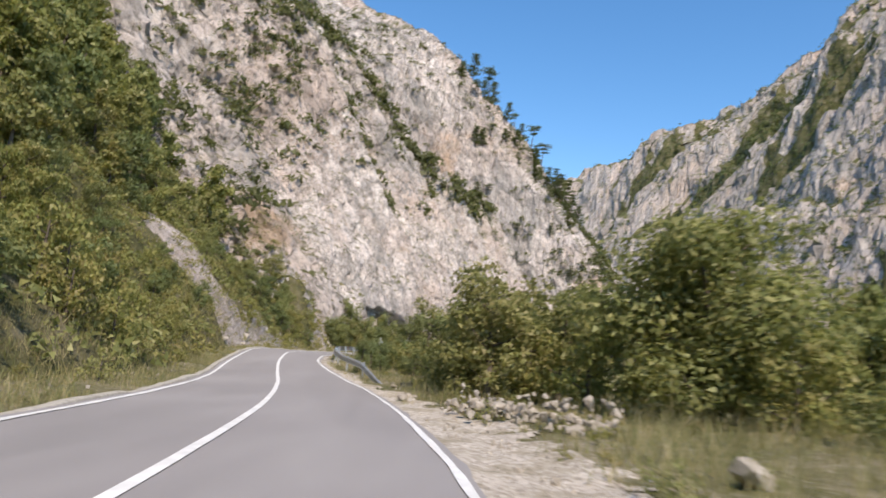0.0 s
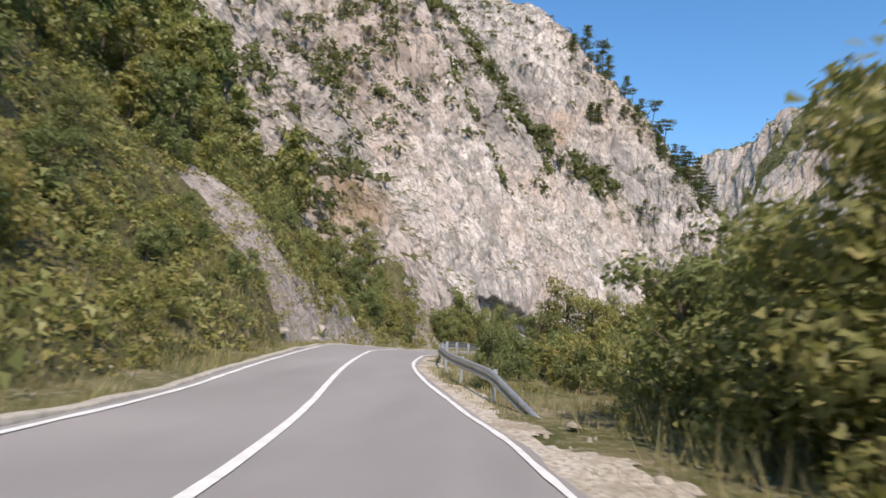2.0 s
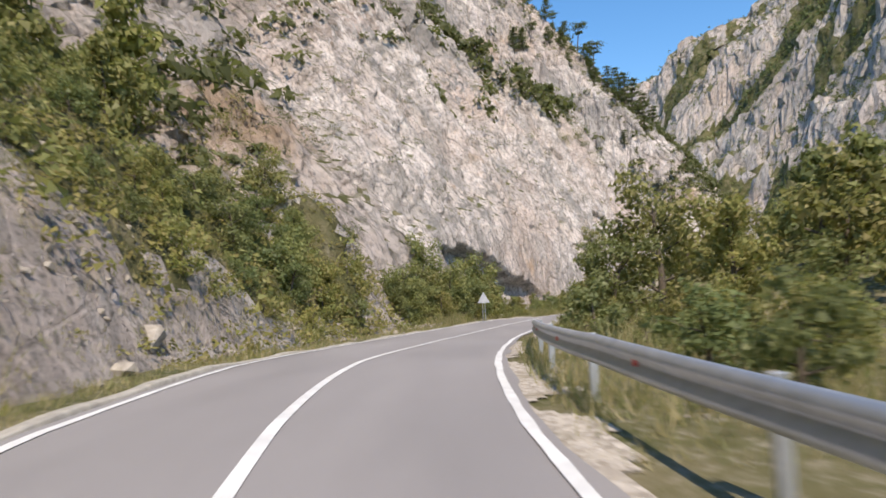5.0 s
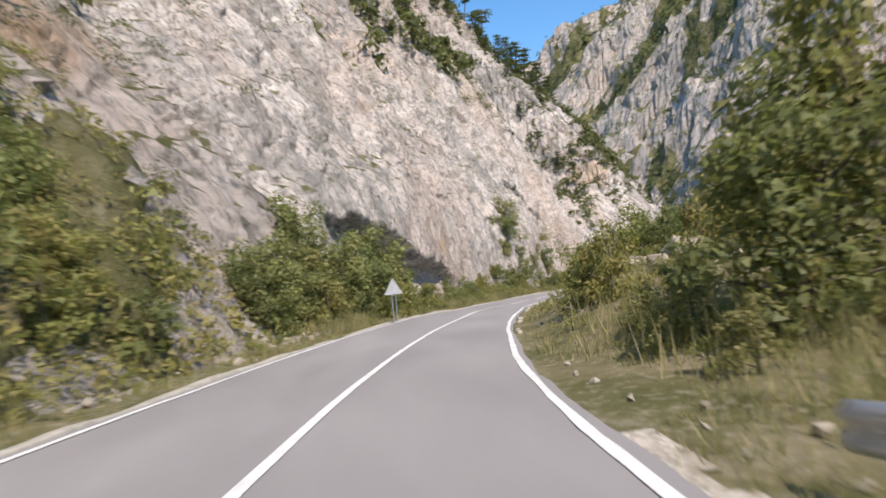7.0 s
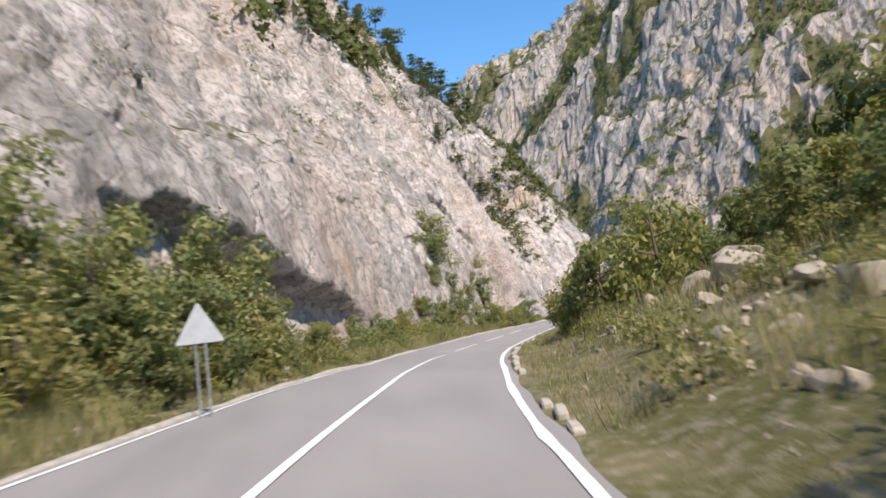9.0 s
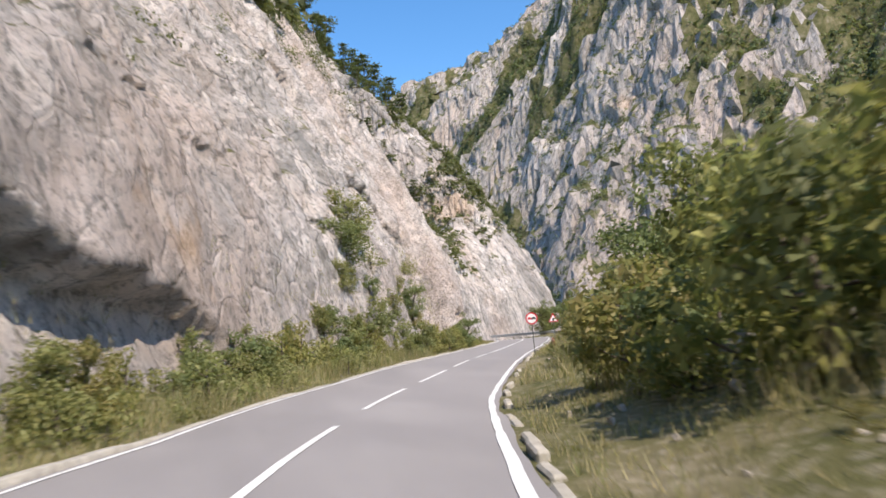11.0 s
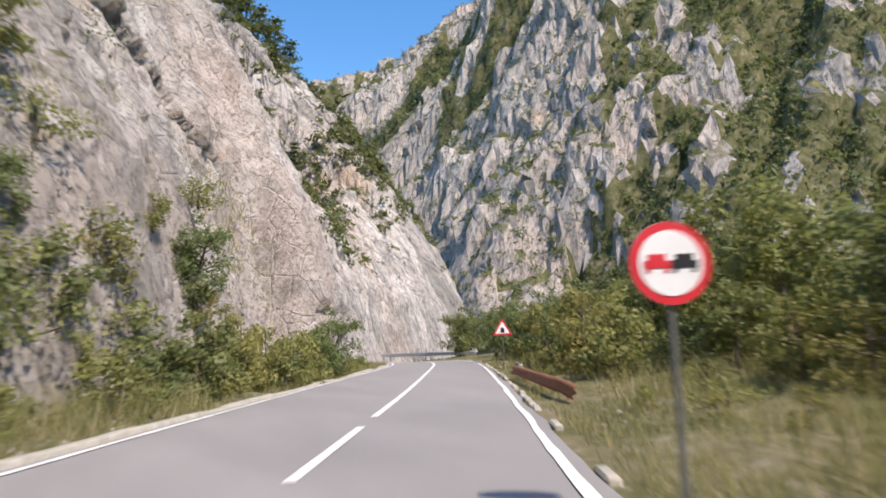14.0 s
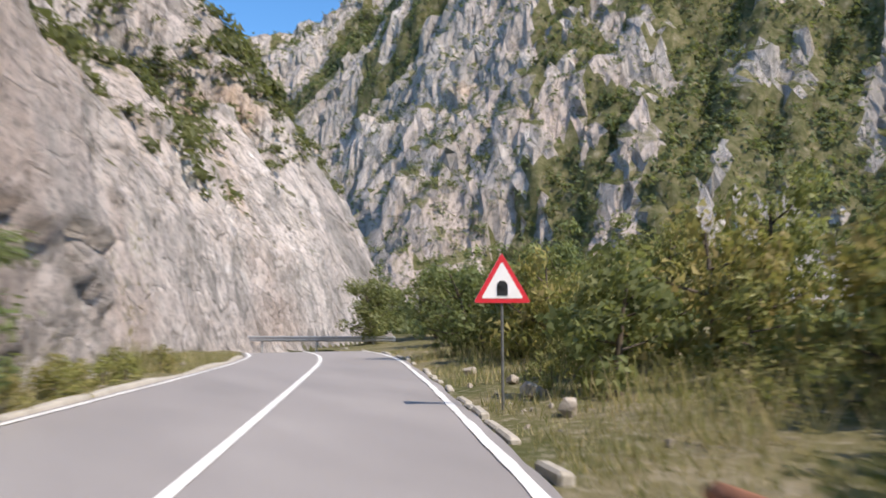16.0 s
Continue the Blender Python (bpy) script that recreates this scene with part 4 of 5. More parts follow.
thicket(TREES, 190, 214, 10, 14, 7, .6, .9, "trees of the right bank")
thicket(TREES[2:3], 213, 236, 5.4, 11, 12, .85, 1.15, "trees of the right bank")
thicket(BUSHES, 158, 192, 7.8, 9.5, 18, .6, 1.2, "bushes of the right bank")
thicket(BUSHES, 190, 218, 5.5, 9, 30, .75, 1.35, "bushes of the right bank")
thicket(WEEDS, 156, 220, 4.4, 8.5, 44, .5, 1.1, "weeds on the right verge")


# black pines on the cliff's skyline
def crest(az):
    """The highest-looking place of the left wall in a direction from the road's start."""
    t = np.arange(60, 330, .5)
    x, y = 1.8 + t * math.sin(radians(az)), -12.3 + t * math.cos(radians(az))
    df, de = to_line(x, y, FRONT)[0], to_line(x, y, EAST)[0]
    h = np.where((df < 0) & (de < 0), left_height(x, y), -9)
    i = int(np.argmax((h - 1.5) / t))
    return x[i], y[i]


for az, sz, kind, back in ((1.0, 1.25, 0, 0), (5.3, 1.05, 1, 0), (6.3, .8, 0, 0), (-.3, .9, 2, 0), (.9, .8, 2, -3), (1.8, .9, 2, -2), (2.9, .75, 2, -3), (3.4, .6, 1, 1),
                           (7.4, .8, 2, -2), (7.9, 1.0, 2, -3), (8.5, 1.1, 2, 0), (8.9, .9, 2, -4), (9.5, .8, 2, -3), (-1.2, .7, 2, -4), (7.0, .7, 2, -9), (5.6, .7, 2, -12), (4.2, .7, 2, -10)):
    cx, cy = crest(az)
    cx, cy = cx + back * math.sin(radians(az)), cy + back * math.cos(radians(az))
    px, py, pz = (float(a[0]) for a in left_point(np.array([cx]), np.array([cy]))[:3])
    plant_at(PINES, kind, px, py, pz - .4, sz, 1.0, "pines on the skyline")
for k in range(34):
    cx, cy = _rng.uniform(2, 46), _rng.uniform(198, 226)
    px, py, pz = (float(a[0]) for a in left_point(np.array([cx]), np.array([cy]))[:3])
    plant_at(PINES, 2 if k % 3 else 1, px, py, pz - .4, _rng.uniform(.4, .75), 1.0, "pines of the far ridge")


# ---- scrub, far woods and grass ----
def clumps(name, rng, pos, radius, per, leaf, mat, label, category):
    n = len(pos)
    way = rng.normal(0, 1, (n, per, 3))
    way /= np.linalg.norm(way, axis=2)[:, :, None]
    way[:, :, 2] = np.abs(way[:, :, 2]) * .9 - .15
    r = radius[:, None, None] * rng.uniform(.45, 1.1, (n, per, 1))
    p = (pos[:, None] + way * r).reshape(-1, 3)
    v, f = leaves(rng, p, way.reshape(-1, 3), np.repeat(radius * leaf, per)[:, None])
    tagged(new(name, raw_mesh(name, v, f, mat, False)), label, category, kind="stuff")


def scatter_cliff():
    rng = np.random.default_rng(31)
    n = 46000
    x, y = rng.uniform(-75, 62, n), rng.uniform(52, 245, n)
    df, run = to_line(x, y, FRONT)
    de, _ = to_line(x, y, EAST)
    inside = np.minimum(-df, -de)
    rib = ridged(run / 13.0 + .15 * fbm(x * .03, y * .03), -df / 60.0, 0, 3)
    patch = fbm(x * .06, y * .06, 12, 3)
    chance = .075 + .35 * np.clip(-.1 - rib, 0, 1) + .30 * np.clip(patch - .25, 0, 1) * 2
    chance *= np.clip((run - 108) / 8, .2, 1)
    chance = np.where((y > 196) & (inside < 40), chance * .9, chance)
    gully = np.abs(inside - np.interp(run, GULLY_RUN, GULLY_IN)) < 4.5 + 2 * patch
    chance = np.where(gully & (run > 150) & (run < 240), chance + .6, chance)
    chance = np.where((run > 214) & (inside > 7) & (inside < 19 + 3 * patch), chance + .5, chance)
    chance = np.where((run > 196) & (inside > 22), chance * .45, chance)
    chance = np.where((run > 190) & (run < 213) & (inside < 15) & ~gully, .07, chance)
    low = inside < 9
    chance = np.where(low, chance * .35, chance)
    ok = (inside > 2.5) & (rng.uniform(0, 1, n) < chance)
    x, y = x[ok], y[ok]
    x, y, z, run2, _ = left_point(x, y)
    size = rng.uniform(.4, 1.25, len(x)) * np.where(inside[ok] < 13, .7, 1.3) * np.where(gully[ok], 1.5, 1.25)
    near = (inside[ok] < 13) & (run2 > 128) & (run2 < 222)
    clumps("cliff_scrub_low", rng, np.stack([x, y, z + .2 * size], 1)[near], size[near], 70, .17, M_SCRUB, "leafy green scrub rooted low on the cliff", "scrub")
    x, y, z, size = x[~near], y[~near], z[~near], size[~near]
    clumps("cliff_scrub", rng, np.stack([x, y, z + .2 * size], 1), size, 26, .48, M_SCRUB, "low green scrub growing in the gullies of the cliff", "scrub")


def scatter_mountain():
    rng = np.random.default_rng(32)
    n = 195000
    x, y = rng.uniform(60, 440, n), rng.uniform(90, 860, n)
    cover, d = mountain_cover(x, y)
    ok = (d > -40) & (rng.uniform(0, 1, n) < np.clip(.24 + 1.2 * cover, .22, .62) * np.interp(y, [100, 450, 860], [1, .8, .4]))
    x, y = x[ok], y[ok]
    cover = cover[ok]
    x, y, z = right_point(x, y)
    size = rng.uniform(.9, 2.4, len(x)) * np.where(cover > 0, 1.3, .9)
    clumps("mountain_woodland", rng, np.stack([x, y, z + .3 * size], 1), size, 5, .8, M_FAR_WOOD, "dark green woodland in the gullies of the far mountain", "woodland")
    # woods on the valley floor and the lower slopes
    n = 2600
    x, y = rng.uniform(20, 230, n), rng.uniform(-60, 520, n)
    dr, _ = to_line(x, y, RC[::6])
    dl, _ = to_line(x, y, EAST)
    ok = ((dr > 26) | (y > 185)) & (dl > 3)
    x, y = x[ok], y[ok]
    z = right_height(x, y)
    size = rng.uniform(2.2, 4.2, len(x))
    clumps("valley_woodland", rng, np.stack([x, y, z + .9 * size], 1), size, 34, .34, M_FAR_WOOD, "green deciduous woodland along the river", "woodland")


def grass():
    rng = np.random.default_rng(33)
    n = 62000
    side = rng.uniform(0, 1, n) < .45
    s = rng.uniform(38, 224, n)
    u = rng.uniform(0, 1, n) ** 1.4
    edge_l, edge_r = -soft_off(s, L_OFF) + .55, soft_off(s, R_OFF) + .55
    d = np.where(side, -(edge_l + u * 4.2), edge_r + u * np.where((s > 112) & (s < 156), 9.5, np.where(s < 90, 13.0, 7.0)))
    x, y = at_road(s, d)
    cover = fbm(x * .35, y * .35, 3, 3)
    bare = (s < 68) & ~side & (d < 5.2 + 1.2 * cover)
    ok = (cover > -.35) & ~bare
    s, d, x, y, u = s[ok], d[ok], x[ok], y[ok], u[ok]
    lh = left_height(x, y)
    z = np.where(d > 0, road_z(y) - .06 + bank_height(s, d), np.maximum(road_z(y) - .06 + np.clip(-d - 3.3, 0, 9) * .03, np.where(-d > np.interp(s, FOOT_S, FOOT_D), lh, -9)))
    tall = rng.uniform(.10, .34, len(x)) * (1 + 1.1 * np.clip(fbm(x * .2, y * .2, 8, 2), 0, 1)) * (.6 + .6 * u)
    per = 3
    root = np.repeat(np.stack([x, y, z], 1), per, 0) + rng.normal(0, .07, (len(x) * per, 3)) * [1, 1, 0]
    h = np.repeat(tall, per)[:, None] * rng.uniform(.6, 1.3, (len(x) * per, 1))
    az = rng.uniform(0, 6.28, len(root))
    w = np.stack([np.cos(az), np.sin(az), 0 * az], 1) * (.006 + .018 * h)
    lean = rng.normal(0, .35, (len(root), 3)) * [1, 1, 0] * h
    v = np.stack([root - w, root + w, root + lean + h * [0, 0, 1.0]], 1).reshape(-1, 3)
    f = np.arange(len(v)).reshape(-1, 3)
    tagged(new("grass", raw_mesh("grass", v, f, M_GRASS, False)), "dry yellow-green roadside grass and weeds", "grass", kind="stuff")


def undergrowth():
    rng = np.random.default_rng(35)
    n = 10500
    x, y = rng.uniform(-95, 0, n), rng.uniform(-20, 90, n)
    df, run = to_line(x, y, FRONT)
    ok = (-df > .3) & (-df < 60) & (run > 38) & (run < 134 - np.clip(-df * 1.2, 0, 14)) & (rng.uniform(0, 1, n) < np.clip(1.3 + df / 60, .4, 1))
    bare = (np.abs(run - 98.5) < 4) & (-df < 8) | (np.abs(run - 130) < 7) & (-df < 6) | (np.abs(run - 111) < 9) & (-df < 2.5)
    ok &= ~bare | (rng.uniform(0, 1, n) < .18)
    x, y, z, _, _ = left_point(x[ok], y[ok])
    size = rng.uniform(.3, .95, len(x)) * (1 + np.clip((-df[ok] - 12) / 40, 0, .7))
    m = 7600
    x2, y2 = rng.uniform(-40, -6, m), rng.uniform(12, 82, m)
    df2, run2 = to_line(x2, y2, FRONT)
    ok2 = (-df2 > -.2) & (-df2 < 13) & (run2 > 76) & (run2 < 134) & ((np.abs(run2 - 98.5) > 4) | (-df2 > 8) | (rng.uniform(0, 1, m) < .3))
    x2, y2, z2, _, _ = left_point(x2[ok2], y2[ok2])
    size2 = rng.uniform(.2, .68, len(x2))
    clumps("dry_shrubs", rng, np.stack([x2, y2, z2 + .1 * size2], 1), size2, 26, .30, M_LEAF_DRY, "low dry yellow-green shrubs and weeds covering the slope", "undergrowth")
    clumps("undergrowth", rng, np.stack([x, y, z + .15 * size], 1), size, 24, .34, M_LEAF, "low leafy undergrowth covering the wooded slope", "undergrowth")


def tall_grass():
    rng = np.random.default_rng(36)
    n = 15000
    s = np.r_[rng.uniform(132, 214, n // 2), rng.uniform(50, 222, n - n // 2)]
    d = np.r_[-rng.uniform(4.2, 8.2, n // 2), 4.6 + rng.uniform(0, 1, n - n // 2) * np.where(s[n // 2:] < 90, 12, 6)]
    x, y = at_road(s, d)
    ok = (fbm(x * .25, y * .25, 14, 3) > -.1) & ((d > 0) | (-d < np.interp(s, FOOT_S, FOOT_D) + .8))
    s, d, x, y = s[ok], d[ok], x[ok], y[ok]
    z = np.where(d > 0, road_z(y) - .06 + bank_height(s, d), road_z(y) - .06 + np.clip(-d - 3.3, 0, 9) * .03)
    per = 4
    m = len(x) * per
    root = np.repeat(np.stack([x, y, z], 1), per, 0) + rng.normal(0, .10, (m, 3)) * [1, 1, 0]
    h = rng.uniform(.35, 1.0, (m, 1))
    az = rng.uniform(0, 6.28, m)
    w = np.stack([np.cos(az), np.sin(az), 0 * az], 1) * .011
    lean = rng.normal(0, .28, (m, 3)) * [1, 1, 0] * h
    v = np.stack([root - w, root + w, root + lean + h * [0, 0, 1.0]], 1).reshape(-1, 3)
    tagged(new("tall_grass", raw_mesh("tall_grass", v, np.arange(len(v)).reshape(-1, 3), M_GRASS, False)), "tall dry grass stalks along the verges", "grass", kind="stuff")


scatter_cliff()
undergrowth()
tall_grass()
scatter_mountain()
grass()


# ---- stones ----
def stone_mesh(seed, flat=.75, cuts_in=2):
    """An angular broken block about one metre across."""
    rng = np.random.default_rng(seed)
    bm = bmesh.new()
    for _ in range(9 + 5 * cuts_in):
        v = rng.uniform(-1, 1, 3)
        v /= (np.abs(v) ** 4).sum() ** .25
        v *= rng.uniform(.36, .5)
        bm.verts.new((v[0], v[1], v[2] * flat))
    r = bmesh.ops.convex_hull(bm, input=bm.verts)
    bmesh.ops.delete(bm, geom=[v for v in r["geom_interior"] if isinstance(v, bmesh.types.BMVert)], context="VERTS")
    bmesh.ops.triangulate(bm, faces=bm.faces)
    if cuts_in > 1:
        bmesh.ops.bevel(bm, geom=list(bm.edges), offset=.012, segments=1, affect="EDGES")
        bmesh.ops.triangulate(bm, faces=bm.faces)
    me = bpy.data.meshes.new("stone")
    bm.to_mesh(me)
    bm.free()
    me.materials.append(M_STONE)
    return me


PEBBLES = [stone_mesh(k, f, 1) for k, f in ((6, .75), (7, .6), (8, .9), (9, .7), (10, .55))]
STONES = [stone_mesh(k, f) for k, f in ((1, .75), (2, .6), (3, .9), (4, .7), (5, .55))]


def stone(s, d, size, group, lift=0.0, label="pale angular limestone boulder lying on the verge", name="boulder"):
    x, y, z = stand(s, d)
    ob = new(name, STONES[int(_rng.integers(0, 5))])
    ob.matrix_basis = Matrix.Translation((x, y, z + size * .2 + lift)) @ Euler((_rng.uniform(-.4, .4), _rng.uniform(-.4, .4), _rng.uniform(0, 6.28))).to_matrix().to_4x4() @ Matrix.Diagonal((size, size * _rng.uniform(.7, 1.2), size, 1))
    return tagged(ob, label, "boulder", group)


def rubble(name, rng, s, d, size, label):
    """Loose stones too many to count, in one mesh."""
    vs, fs, n = [], [], 0
    base = []
    for me in PEBBLES:
        co = np.zeros(len(me.vertices) * 3, np.float32)
        me.vertices.foreach_get("co", co)
        base.append((co.reshape(-1, 3), np.array([p.vertices[:] for p in me.polygons])))
    for a, b, q in zip(s, d, size):
        x, y, z = stand(a, b)
        co, fc = base[int(rng.integers(0, 5))]
        r = np.array(Euler(rng.uniform(-3, 3, 3)).to_matrix())
        vs.append((co @ r.T) * q * rng.uniform(.7, 1.3, 3) + [x, y, z + q * .12])
        fs.append(fc + n)
        n += len(co)
    tagged(new(name, raw_mesh(name, np.concatenate(vs), np.concatenate(fs), M_STONE, False)), label, "rubble", kind="stuff")


_r = np.random.default_rng(8)
# heap of blasted rock on the river side
for k in range(240):
    a = _r.uniform(0, 1)
    off = _r.normal(0, .9)
    hx, hy = 2.2 + 2.9 * a + off * .32, 5.8 - 5.2 * a + off * .2
    q = .07 + .27 * _r.uniform() ** 3
    ob = new("boulder", STONES[k % 5])
    hd, hs = to_line(np.array([hx]), np.array([hy]), RC)
    hz = float(road_z(hy)) + float(bank_height(hs, hd)[0]) + .10 + .6 * math.exp(-off * off / .9) * _r.uniform(0, 1)
    ob.matrix_basis = Matrix.Translation((hx, hy, hz + .15 * q)) @ Euler(_r.uniform(-2, 2, 3)).to_matrix().to_4x4() @ Matrix.Diagonal((q, q * _r.uniform(.7, 1.2), q, 1))
    tagged(ob, "pale broken limestone block in a roadside heap", "boulder", "rock heap by the river")
for s_, d_, q_ in ((64.4, 5.6, .8), (60.6, 6.2, .5), (69.6, 3.9, .42), (71.5, 4.4, .25), (55.5, 6.6, .5), (76, 4.6, .3), (96.5, -4.6, .7), (101.5, -4.4, .5), (103.5, -4.9, .8), (107, -4.6, .4), (123.5, -4.4, .35),
                   (130, 5.6, .5), (133, 6.8, .8), (134.2, 7.2, .6), (136, 7.4, .7), (138.5, 6.4, .6), (139.3, 6.0, .4), (141, 5.6, .5), (145, 6.6, .8), (146, 6.1, .5), (148, 5.8, .5), (127, 8.5, .8), (128.4, 8.0, .5), (131.5, 8.2, 1.3), (132.8, 9.0, 1.6), (134.6, 9.4, 1.8), (136.4, 9.2, 1.4), (140.2, 7.6, 1.3), (141.4, 8.1, 1.6), (142.6, 7.4, 1.1), (146.8, 7.2, 1.5), (151, 6.2, .9), (201.2, 4.3, .45),
                   (143.2, -6.4, 1.0), (146, -6.0, 1.2), (148.5, -5.8, .8), (203.6, 4.4, .5), (206, 4.6, .35), (209, 4.2, .4), (194, 4.4, .4)):
    stone(s_, d_, q_, "boulders beside the road")
rubble("verge_gravel", _r, np.r_[_r.uniform(40, 224, 420), _r.uniform(45, 74, 260)], np.r_[np.where(_r.uniform(0, 1, 420) < .5, -_r.uniform(3.9, 5.4, 420), _r.uniform(3.5, 4.8, 420)), _r.uniform(3.6, 6.2, 260)],
       np.r_[_r.uniform(.04, .16, 420), _r.uniform(.03, .12, 260)], "loose pale gravel and stones on the verge")
rubble("bank_stones", _r, _r.uniform(124, 152, 420), _r.uniform(4.6, 10, 420), _r.uniform(.06, .34, 420), "pale stones strewn over the grassy bank")
rubble("scree", _r, np.r_[_r.uniform(97, 106, 260), _r.uniform(111, 119, 300), _r.uniform(124, 138, 420)], -np.r_[_r.uniform(5, 13, 260), _r.uniform(4.6, 9, 300), _r.uniform(5.0, 9.5, 420)],
       np.r_[_r.uniform(.06, .26, 260), _r.uniform(.05, .24, 300), _r.uniform(.06, .28, 420)],
       "grey broken scree spilling down to the road")


# ---- kerbs ----
def block(bm, size, centre=(0, 0, 0), bevel=.02):
    r = bmesh.ops.create_cube(bm, size=1.0)
    for v in r["verts"]:
        v.co = Vector((v.co.x * size[0] + centre[0], v.co.y * size[1] + centre[1], v.co.z * size[2] + centre[2]))
    if bevel:
        bmesh.ops.bevel(bm, geom=list({e for v in r["verts"] for e in v.link_edges}), offset=bevel, segments=1, affect="EDGES")
    return r


def profile_run(name, s, off, prof, mat, lift=None):
    """Sweep a cross-section (d, z) along the road at the offset off(s)."""
    prof = np.array(prof)
    S, K = np.meshgrid(s, np.arange(len(prof)), indexing="ij")
    x, y = at_road(S, off[:, None] + prof[K, 0])
    z = road_z(at_road(s, 0 * s)[1])[:, None] + prof[K, 1] + (0 if lift is None else lift[:, None])
    return grid_mesh(name, x, y, z, mat)


_ks = np.arange(0, 222, .4)
_kw = .02 * fbm(_ks * .8, 0 * _ks, 0, 3)
tagged(new("kerb_left", profile_run("kerb_left", _ks, soft_off(_ks, L_OFF) - .38 + _kw, [(.13, -.1), (.12, .05), (.09, .07), (-.07, .07), (-.11, .04), (-.14, -.15)], M_CONCRETE, .05 * fbm(_ks * .35, 0 * _ks, 5, 3) - .03)),
       "low weathered concrete kerb along the asphalt", "kerb", kind="structure")
kerb_r = tagged(new("kerb_right"), "broken pale concrete kerbstones along the asphalt", "kerb", kind="structure")
_bm = bmesh.new()
block(_bm, (.15, .72, .18), bevel=.03)
_kme = bpy.data.meshes.new("kerbstone")
_bm.to_mesh(_kme)
_bm.free()
_kme.materials.append(M_CONCRETE)
for k in range(104):
    s_ = 126 + k
    if _r.uniform() < .36:
        continue
    x_, y_ = at_road(np.array([s_ + .0]), soft_off(np.array([s_ + .0]), R_OFF) + .33 + _r.normal(0, .025))
    i_ = int(s_ / .5)
    if i_ >= len(RT):
        break
    az_ = math.atan2(-RT[i_, 0], RT[i_, 1])
    ob = new("kerbstone", _kme)
    ob.parent = kerb_r
    ob.matrix_basis = Matrix.Translation((x_[0], y_[0], float(road_z(y_)[0]) - .05 + _r.normal(0, .025))) @ Euler((_r.normal(0, .03), _r.normal(0, .08), az_ + _r.normal(0, .04))).to_matrix().to_4x4()


# ---- guardrails ----
W_BEAM = [(.0, .31), (.025, .30), (.075, .255), (.075, .215), (.02, .17), (.02, .14), (.075, .095), (.075, .055), (.025, .01), (.0, .0)]


def guardrail(name, s, off, lift, mat, posts, label, tilt=0.0, reflectors=()):
    """A W-beam on posts; the beam's wave faces the road."""
    root = tagged(new(name), label, "guardrail")
    prof = np.array([(-a, b) for a, b in W_BEAM])
    prof = np.stack([prof[:, 0] * math.cos(tilt) + prof[:, 1] * math.sin(tilt), prof[:, 1] * math.cos(tilt) - prof[:, 0] * math.sin(tilt)], 1)
    ob = new("beam", profile_run("beam", s, off, prof, mat, lift))
    ob.parent = root
    so = ob.modifiers.new("thick", "SOLIDIFY")
    so.thickness = .006
    for q in posts:
        bm = bmesh.new()
        o, l = float(np.interp(q, s, off)), float(np.interp(q, s, lift))
        x, y = at_road(np.array([q]), np.array([o + .09]))
        i = int(q / .5)
        top = l + .30
        block(bm, (.10, .06, top + .5), (0, 0, top / 2 - .25), .008)
        block(bm, (.08, .12, .2), (-.05, 0, top - .14), .006)
        p = part("post", bm, mat, root)
        p.matrix_basis = Matrix.Translation((x[0], y[0], float(road_z(y)[0]))) @ Matrix.Rotation(math.atan2(-RT[i, 0], RT[i, 1]), 4, "Z")
    for q in reflectors:
        bm = bmesh.new()
        o, l = float(np.interp(q, s, off)), float(np.interp(q, s, lift))
        x, y = at_road(np.array([q]), np.array([o - .03]))
        i = int(q / .5)
        block(bm, (.02, .07, .09), (0, 0, 0), .004)
        p = part("reflector", bm, M_REFLECT, root, "small red reflector")
        p.matrix_basis = Matrix.Translation((x[0], y[0], float(road_z(y)[0]) + l + .155)) @ Matrix.Rotation(math.atan2(-RT[i, 0], RT[i, 1]), 4, "Z")
    return root


_gs = np.arange(77.4, 109.6, .2)
guardrail("guardrail", _gs, np.interp(_gs, [77.4, 79.8, 85, 90, 95, 100, 104, 108, 110], [4.35, 3.65, 3.2, 3.0, 3.15, 3.5, 3.75, 3.9, 4.1]), np.interp(_gs, [77.4, 79.7, 80.0, 107.4, 109.6], [-.3, .40, .43, .43, .2]), M_GALV,
          np.arange(79.8, 109, 4.0), "galvanised steel guardrail on posts beside the road", 0, np.arange(81.8, 108, 4.0))
_gs = np.arange(184.4, 195.8, .2)
guardrail("guardrail", _gs, np.interp(_gs, [184.4, 187, 196.8], [3.9, 3.7, 3.45]), np.interp(_gs, [184.4, 186, 195, 196.8], [.05, .13, .14, .06]), M_RUST,
          np.arange(185.4, 196, 3.6), "rusty brown guardrail leaning outwards at the roadside", .25)
_gs = np.arange(229, 238, .2)
guardrail("guardrail", _gs, np.interp(_gs, [229, 238], [6.5, -1.5]), np.full(len(_gs), .30), M_GALV, np.arange(230, 238, 2.5), "grey steel guardrail on the outside of the far bend")


# ---- signs ----
def disc(bm, r, y, seg=40, thick=.004):
    ret = bmesh.ops.create_cone(bm, cap_ends=True, segments=seg, radius1=r, radius2=r, depth=thick)
    bmesh.ops.rotate(bm, verts=ret["verts"], cent=(0, 0, 0), matrix=Matrix.Rotation(math.pi / 2, 3, "X"))
    bmesh.ops.translate(bm, verts=ret["verts"], vec=(0, y, 0))


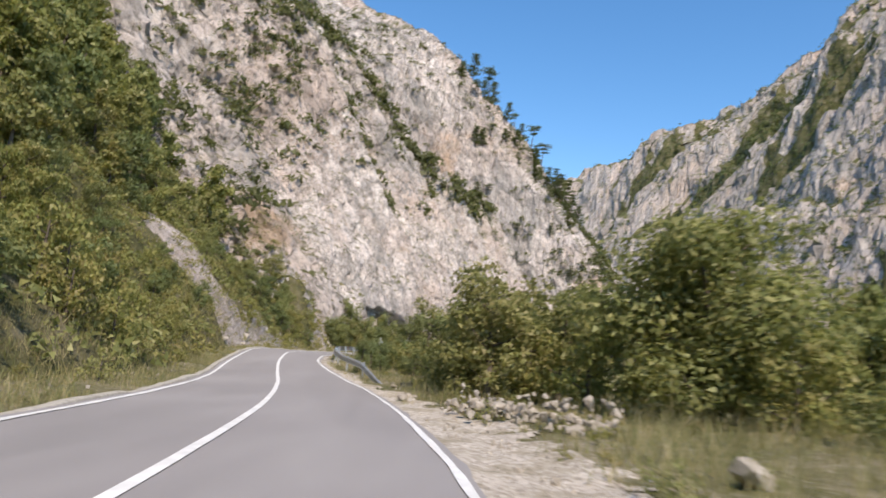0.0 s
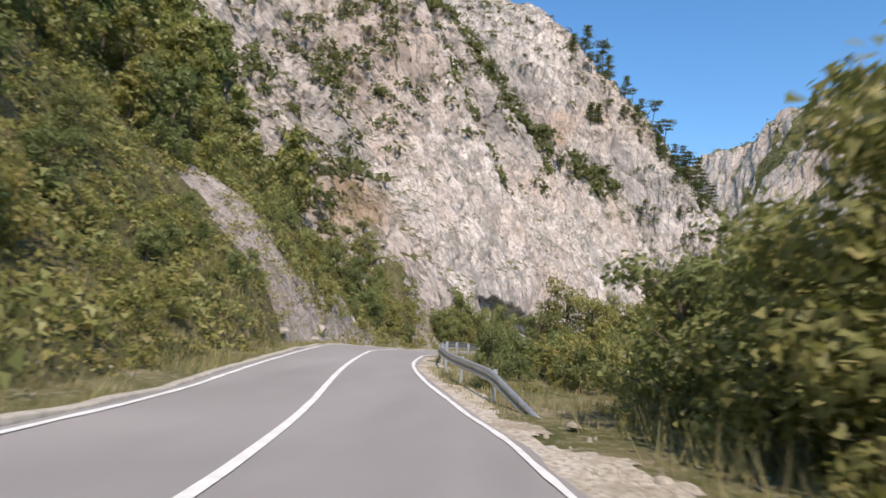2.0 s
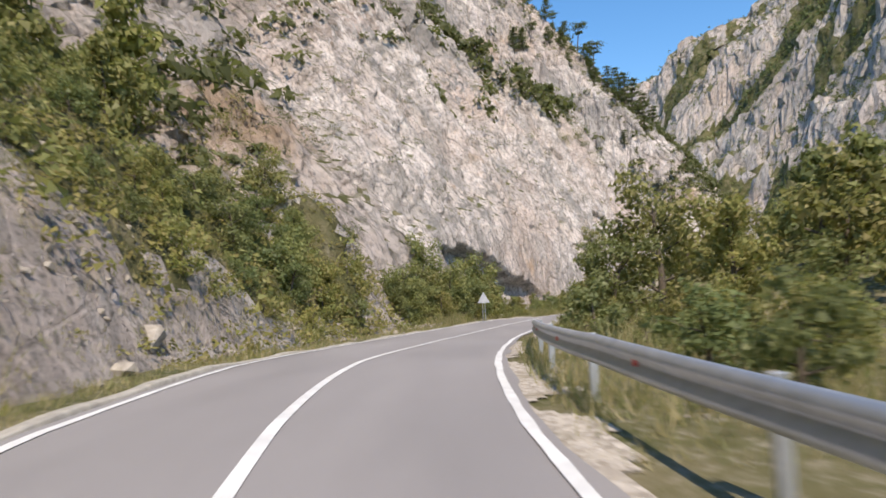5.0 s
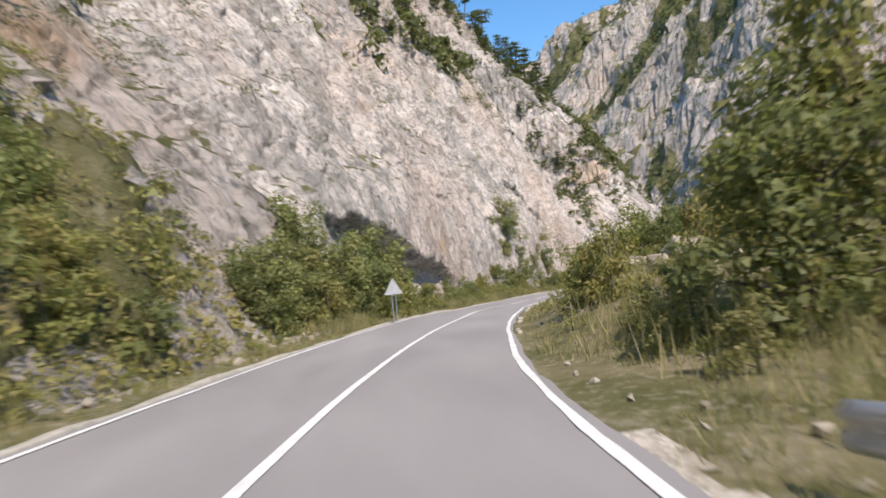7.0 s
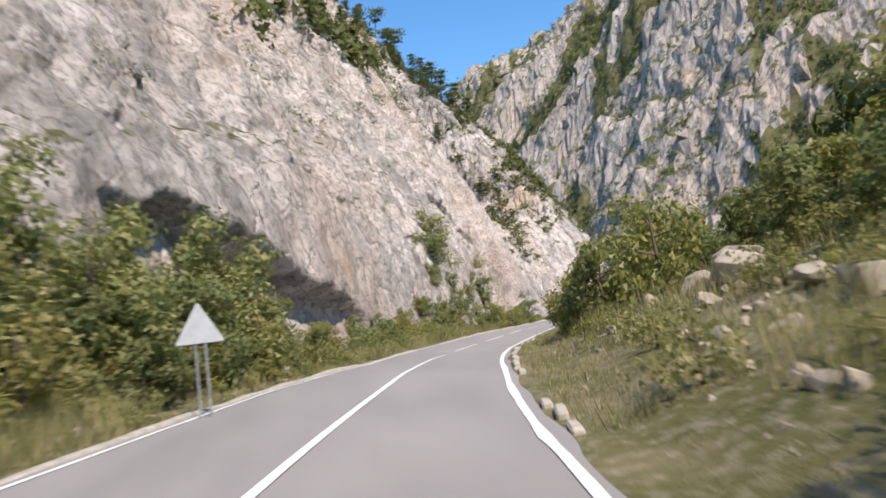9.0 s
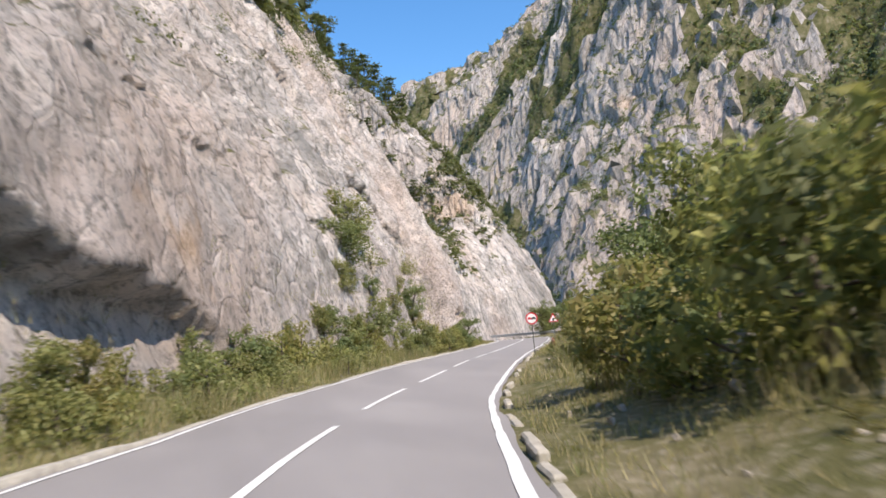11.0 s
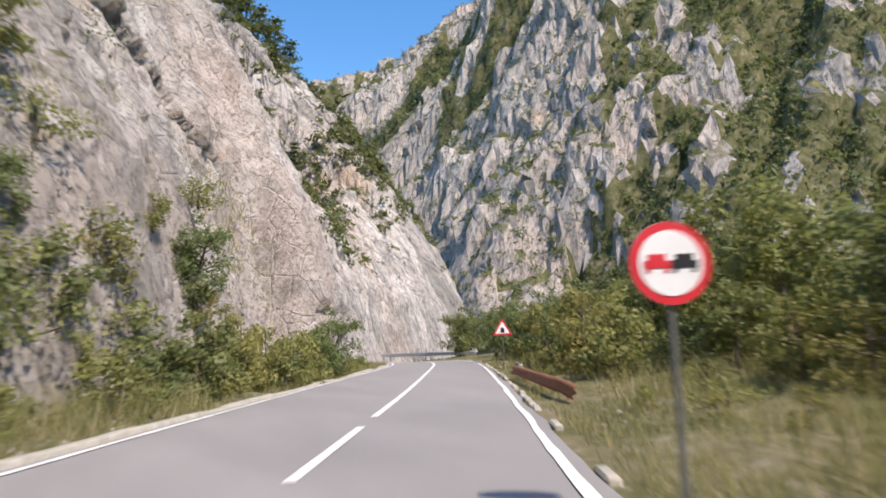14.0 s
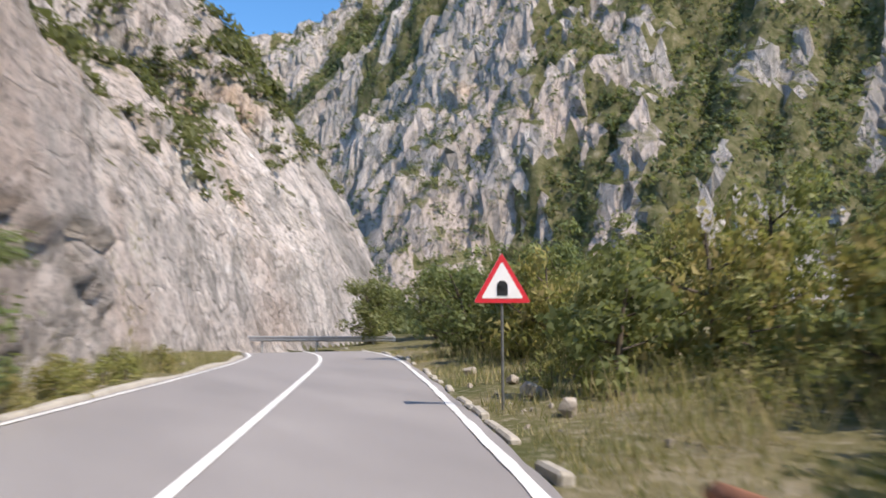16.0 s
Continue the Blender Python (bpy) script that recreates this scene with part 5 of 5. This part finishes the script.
def triangle(bm, side, y, thick=.004, corner=.12):
    """An upright triangle with rounded corners, point up, centred on its middle."""
    h = side * math.sqrt(3) / 2
    pts = []
    for k in range(3):
        a = math.pi / 2 + k * 2 * math.pi / 3
        c = Vector((math.cos(a), math.sin(a))) * (h * 2 / 3) * (1 - corner)
        for q in range(-3, 4):
            b = a + q / 3 * math.pi / 3
            pts.append(c + Vector((math.cos(b), math.sin(b))) * h * 2 / 3 * corner * .5)
    vs = [bm.verts.new((p.x, y, p.y)) for p in pts]
    f = bm.faces.new(vs)
    e = bmesh.ops.extrude_face_region(bm, geom=[f])
    bmesh.ops.translate(bm, verts=[v for v in e["geom"] if isinstance(v, bmesh.types.BMVert)], vec=(0, thick, 0))
    bmesh.ops.recalc_face_normals(bm, faces=bm.faces)


def pole(root, height, drop, r=.024):
    bm = bmesh.new()
    bmesh.ops.create_cone(bm, cap_ends=True, segments=14, radius1=r, radius2=r, depth=height)
    bmesh.ops.translate(bm, verts=bm.verts, vec=(0, .05, height / 2 - drop))
    part("pole", bm, M_POLE, root, "dull dark grey steel pole")


def sign_root(name, x, y, z, az, label):
    root = tagged(new(name), label, "traffic sign")
    root.matrix_basis = Matrix.Translation((x, y, z)) @ Matrix.Rotation(radians(az), 4, "Z")
    return root


def car_shape(bm, cx, cz, k):
    block(bm, (.20 * k, .003, .055 * k), (cx, -.012, cz), 0)
    block(bm, (.13 * k, .003, .05 * k), (cx, -.012, cz + .05 * k), 0)
    for q in (-.07, .07):
        block(bm, (.035 * k, .003, .04 * k), (cx + q * k, -.012, cz - .04 * k), 0)


def build_signs():
    # back of a warning sign for the traffic coming the other way
    r = sign_root("warning_sign", -7.2, 76.3, float(road_z(76.3)) + 1.62, 14, "plain grey back of a triangular warning sign on a pole")
    for nm, sd, yy, mm in (("plate", .9, 0, M_SIGN_BACK),):
        bm = bmesh.new()
        triangle(bm, sd, yy, .012)
        part(nm, bm, mm, r)
    for zz in (-.12, .14):
        bm = bmesh.new()
        block(bm, (.34 - zz, .02, .035), (0, .016, zz), .004)
        part("bracket", bm, M_GALV, r)
    for xx in (-.09, .09):
        bm = bmesh.new()
        bmesh.ops.create_cone(bm, cap_ends=True, segments=12, radius1=.022, radius2=.022, depth=2.1)
        bmesh.ops.translate(bm, verts=bm.verts, vec=(xx, .035, -.75))
        part("pole", bm, M_GALV, r, "grey steel pole")
    # no overtaking
    r = sign_root("no_overtaking_sign", 13.75, 108.75, 1.6, -24, "round white no-overtaking sign with a red border")
    for nm, rad, yy, mm in (("plate", .30, .008, M_SIGN_BACK), ("border", .297, 0, M_SIGN_RED), ("face", .235, -.006, M_SIGN_WHITE)):
        bm = bmesh.new()
        disc(bm, rad, yy)
        part(nm, bm, mm, r)
    for nm, cx, mm in (("red_car_symbol", -.10, M_SIGN_RED), ("black_car_symbol", .10, M_SIGN_BLACK)):
        bm = bmesh.new()
        car_shape(bm, cx, -.01, .98)
        part(nm, bm, mm, r)
    pole(r, 2.15, 1.95)
    # tunnel ahead
    r = sign_root("tunnel_warning_sign", 27.6, 132.2, 1.68, -30, "triangular red-bordered white warning sign with a tunnel symbol")
    for nm, sd, yy, mm in (("plate", .91, .008, M_SIGN_BACK), ("border", .90, -.002, M_SIGN_RED), ("face", .66, -.008, M_SIGN_WHITE)):
        bm = bmesh.new()
        triangle(bm, sd, yy, .006, .10)
        part(nm, bm, mm, r)
    bm = bmesh.new()
    block(bm, (.17, .003, .16), (0, -.014, -.07), 0)
    disc(bm, .085, -.014, 24, .003)
    part("tunnel_symbol", bm, M_SIGN_BLACK, r)
    pole(r, 2.2, 2.0)


build_signs()
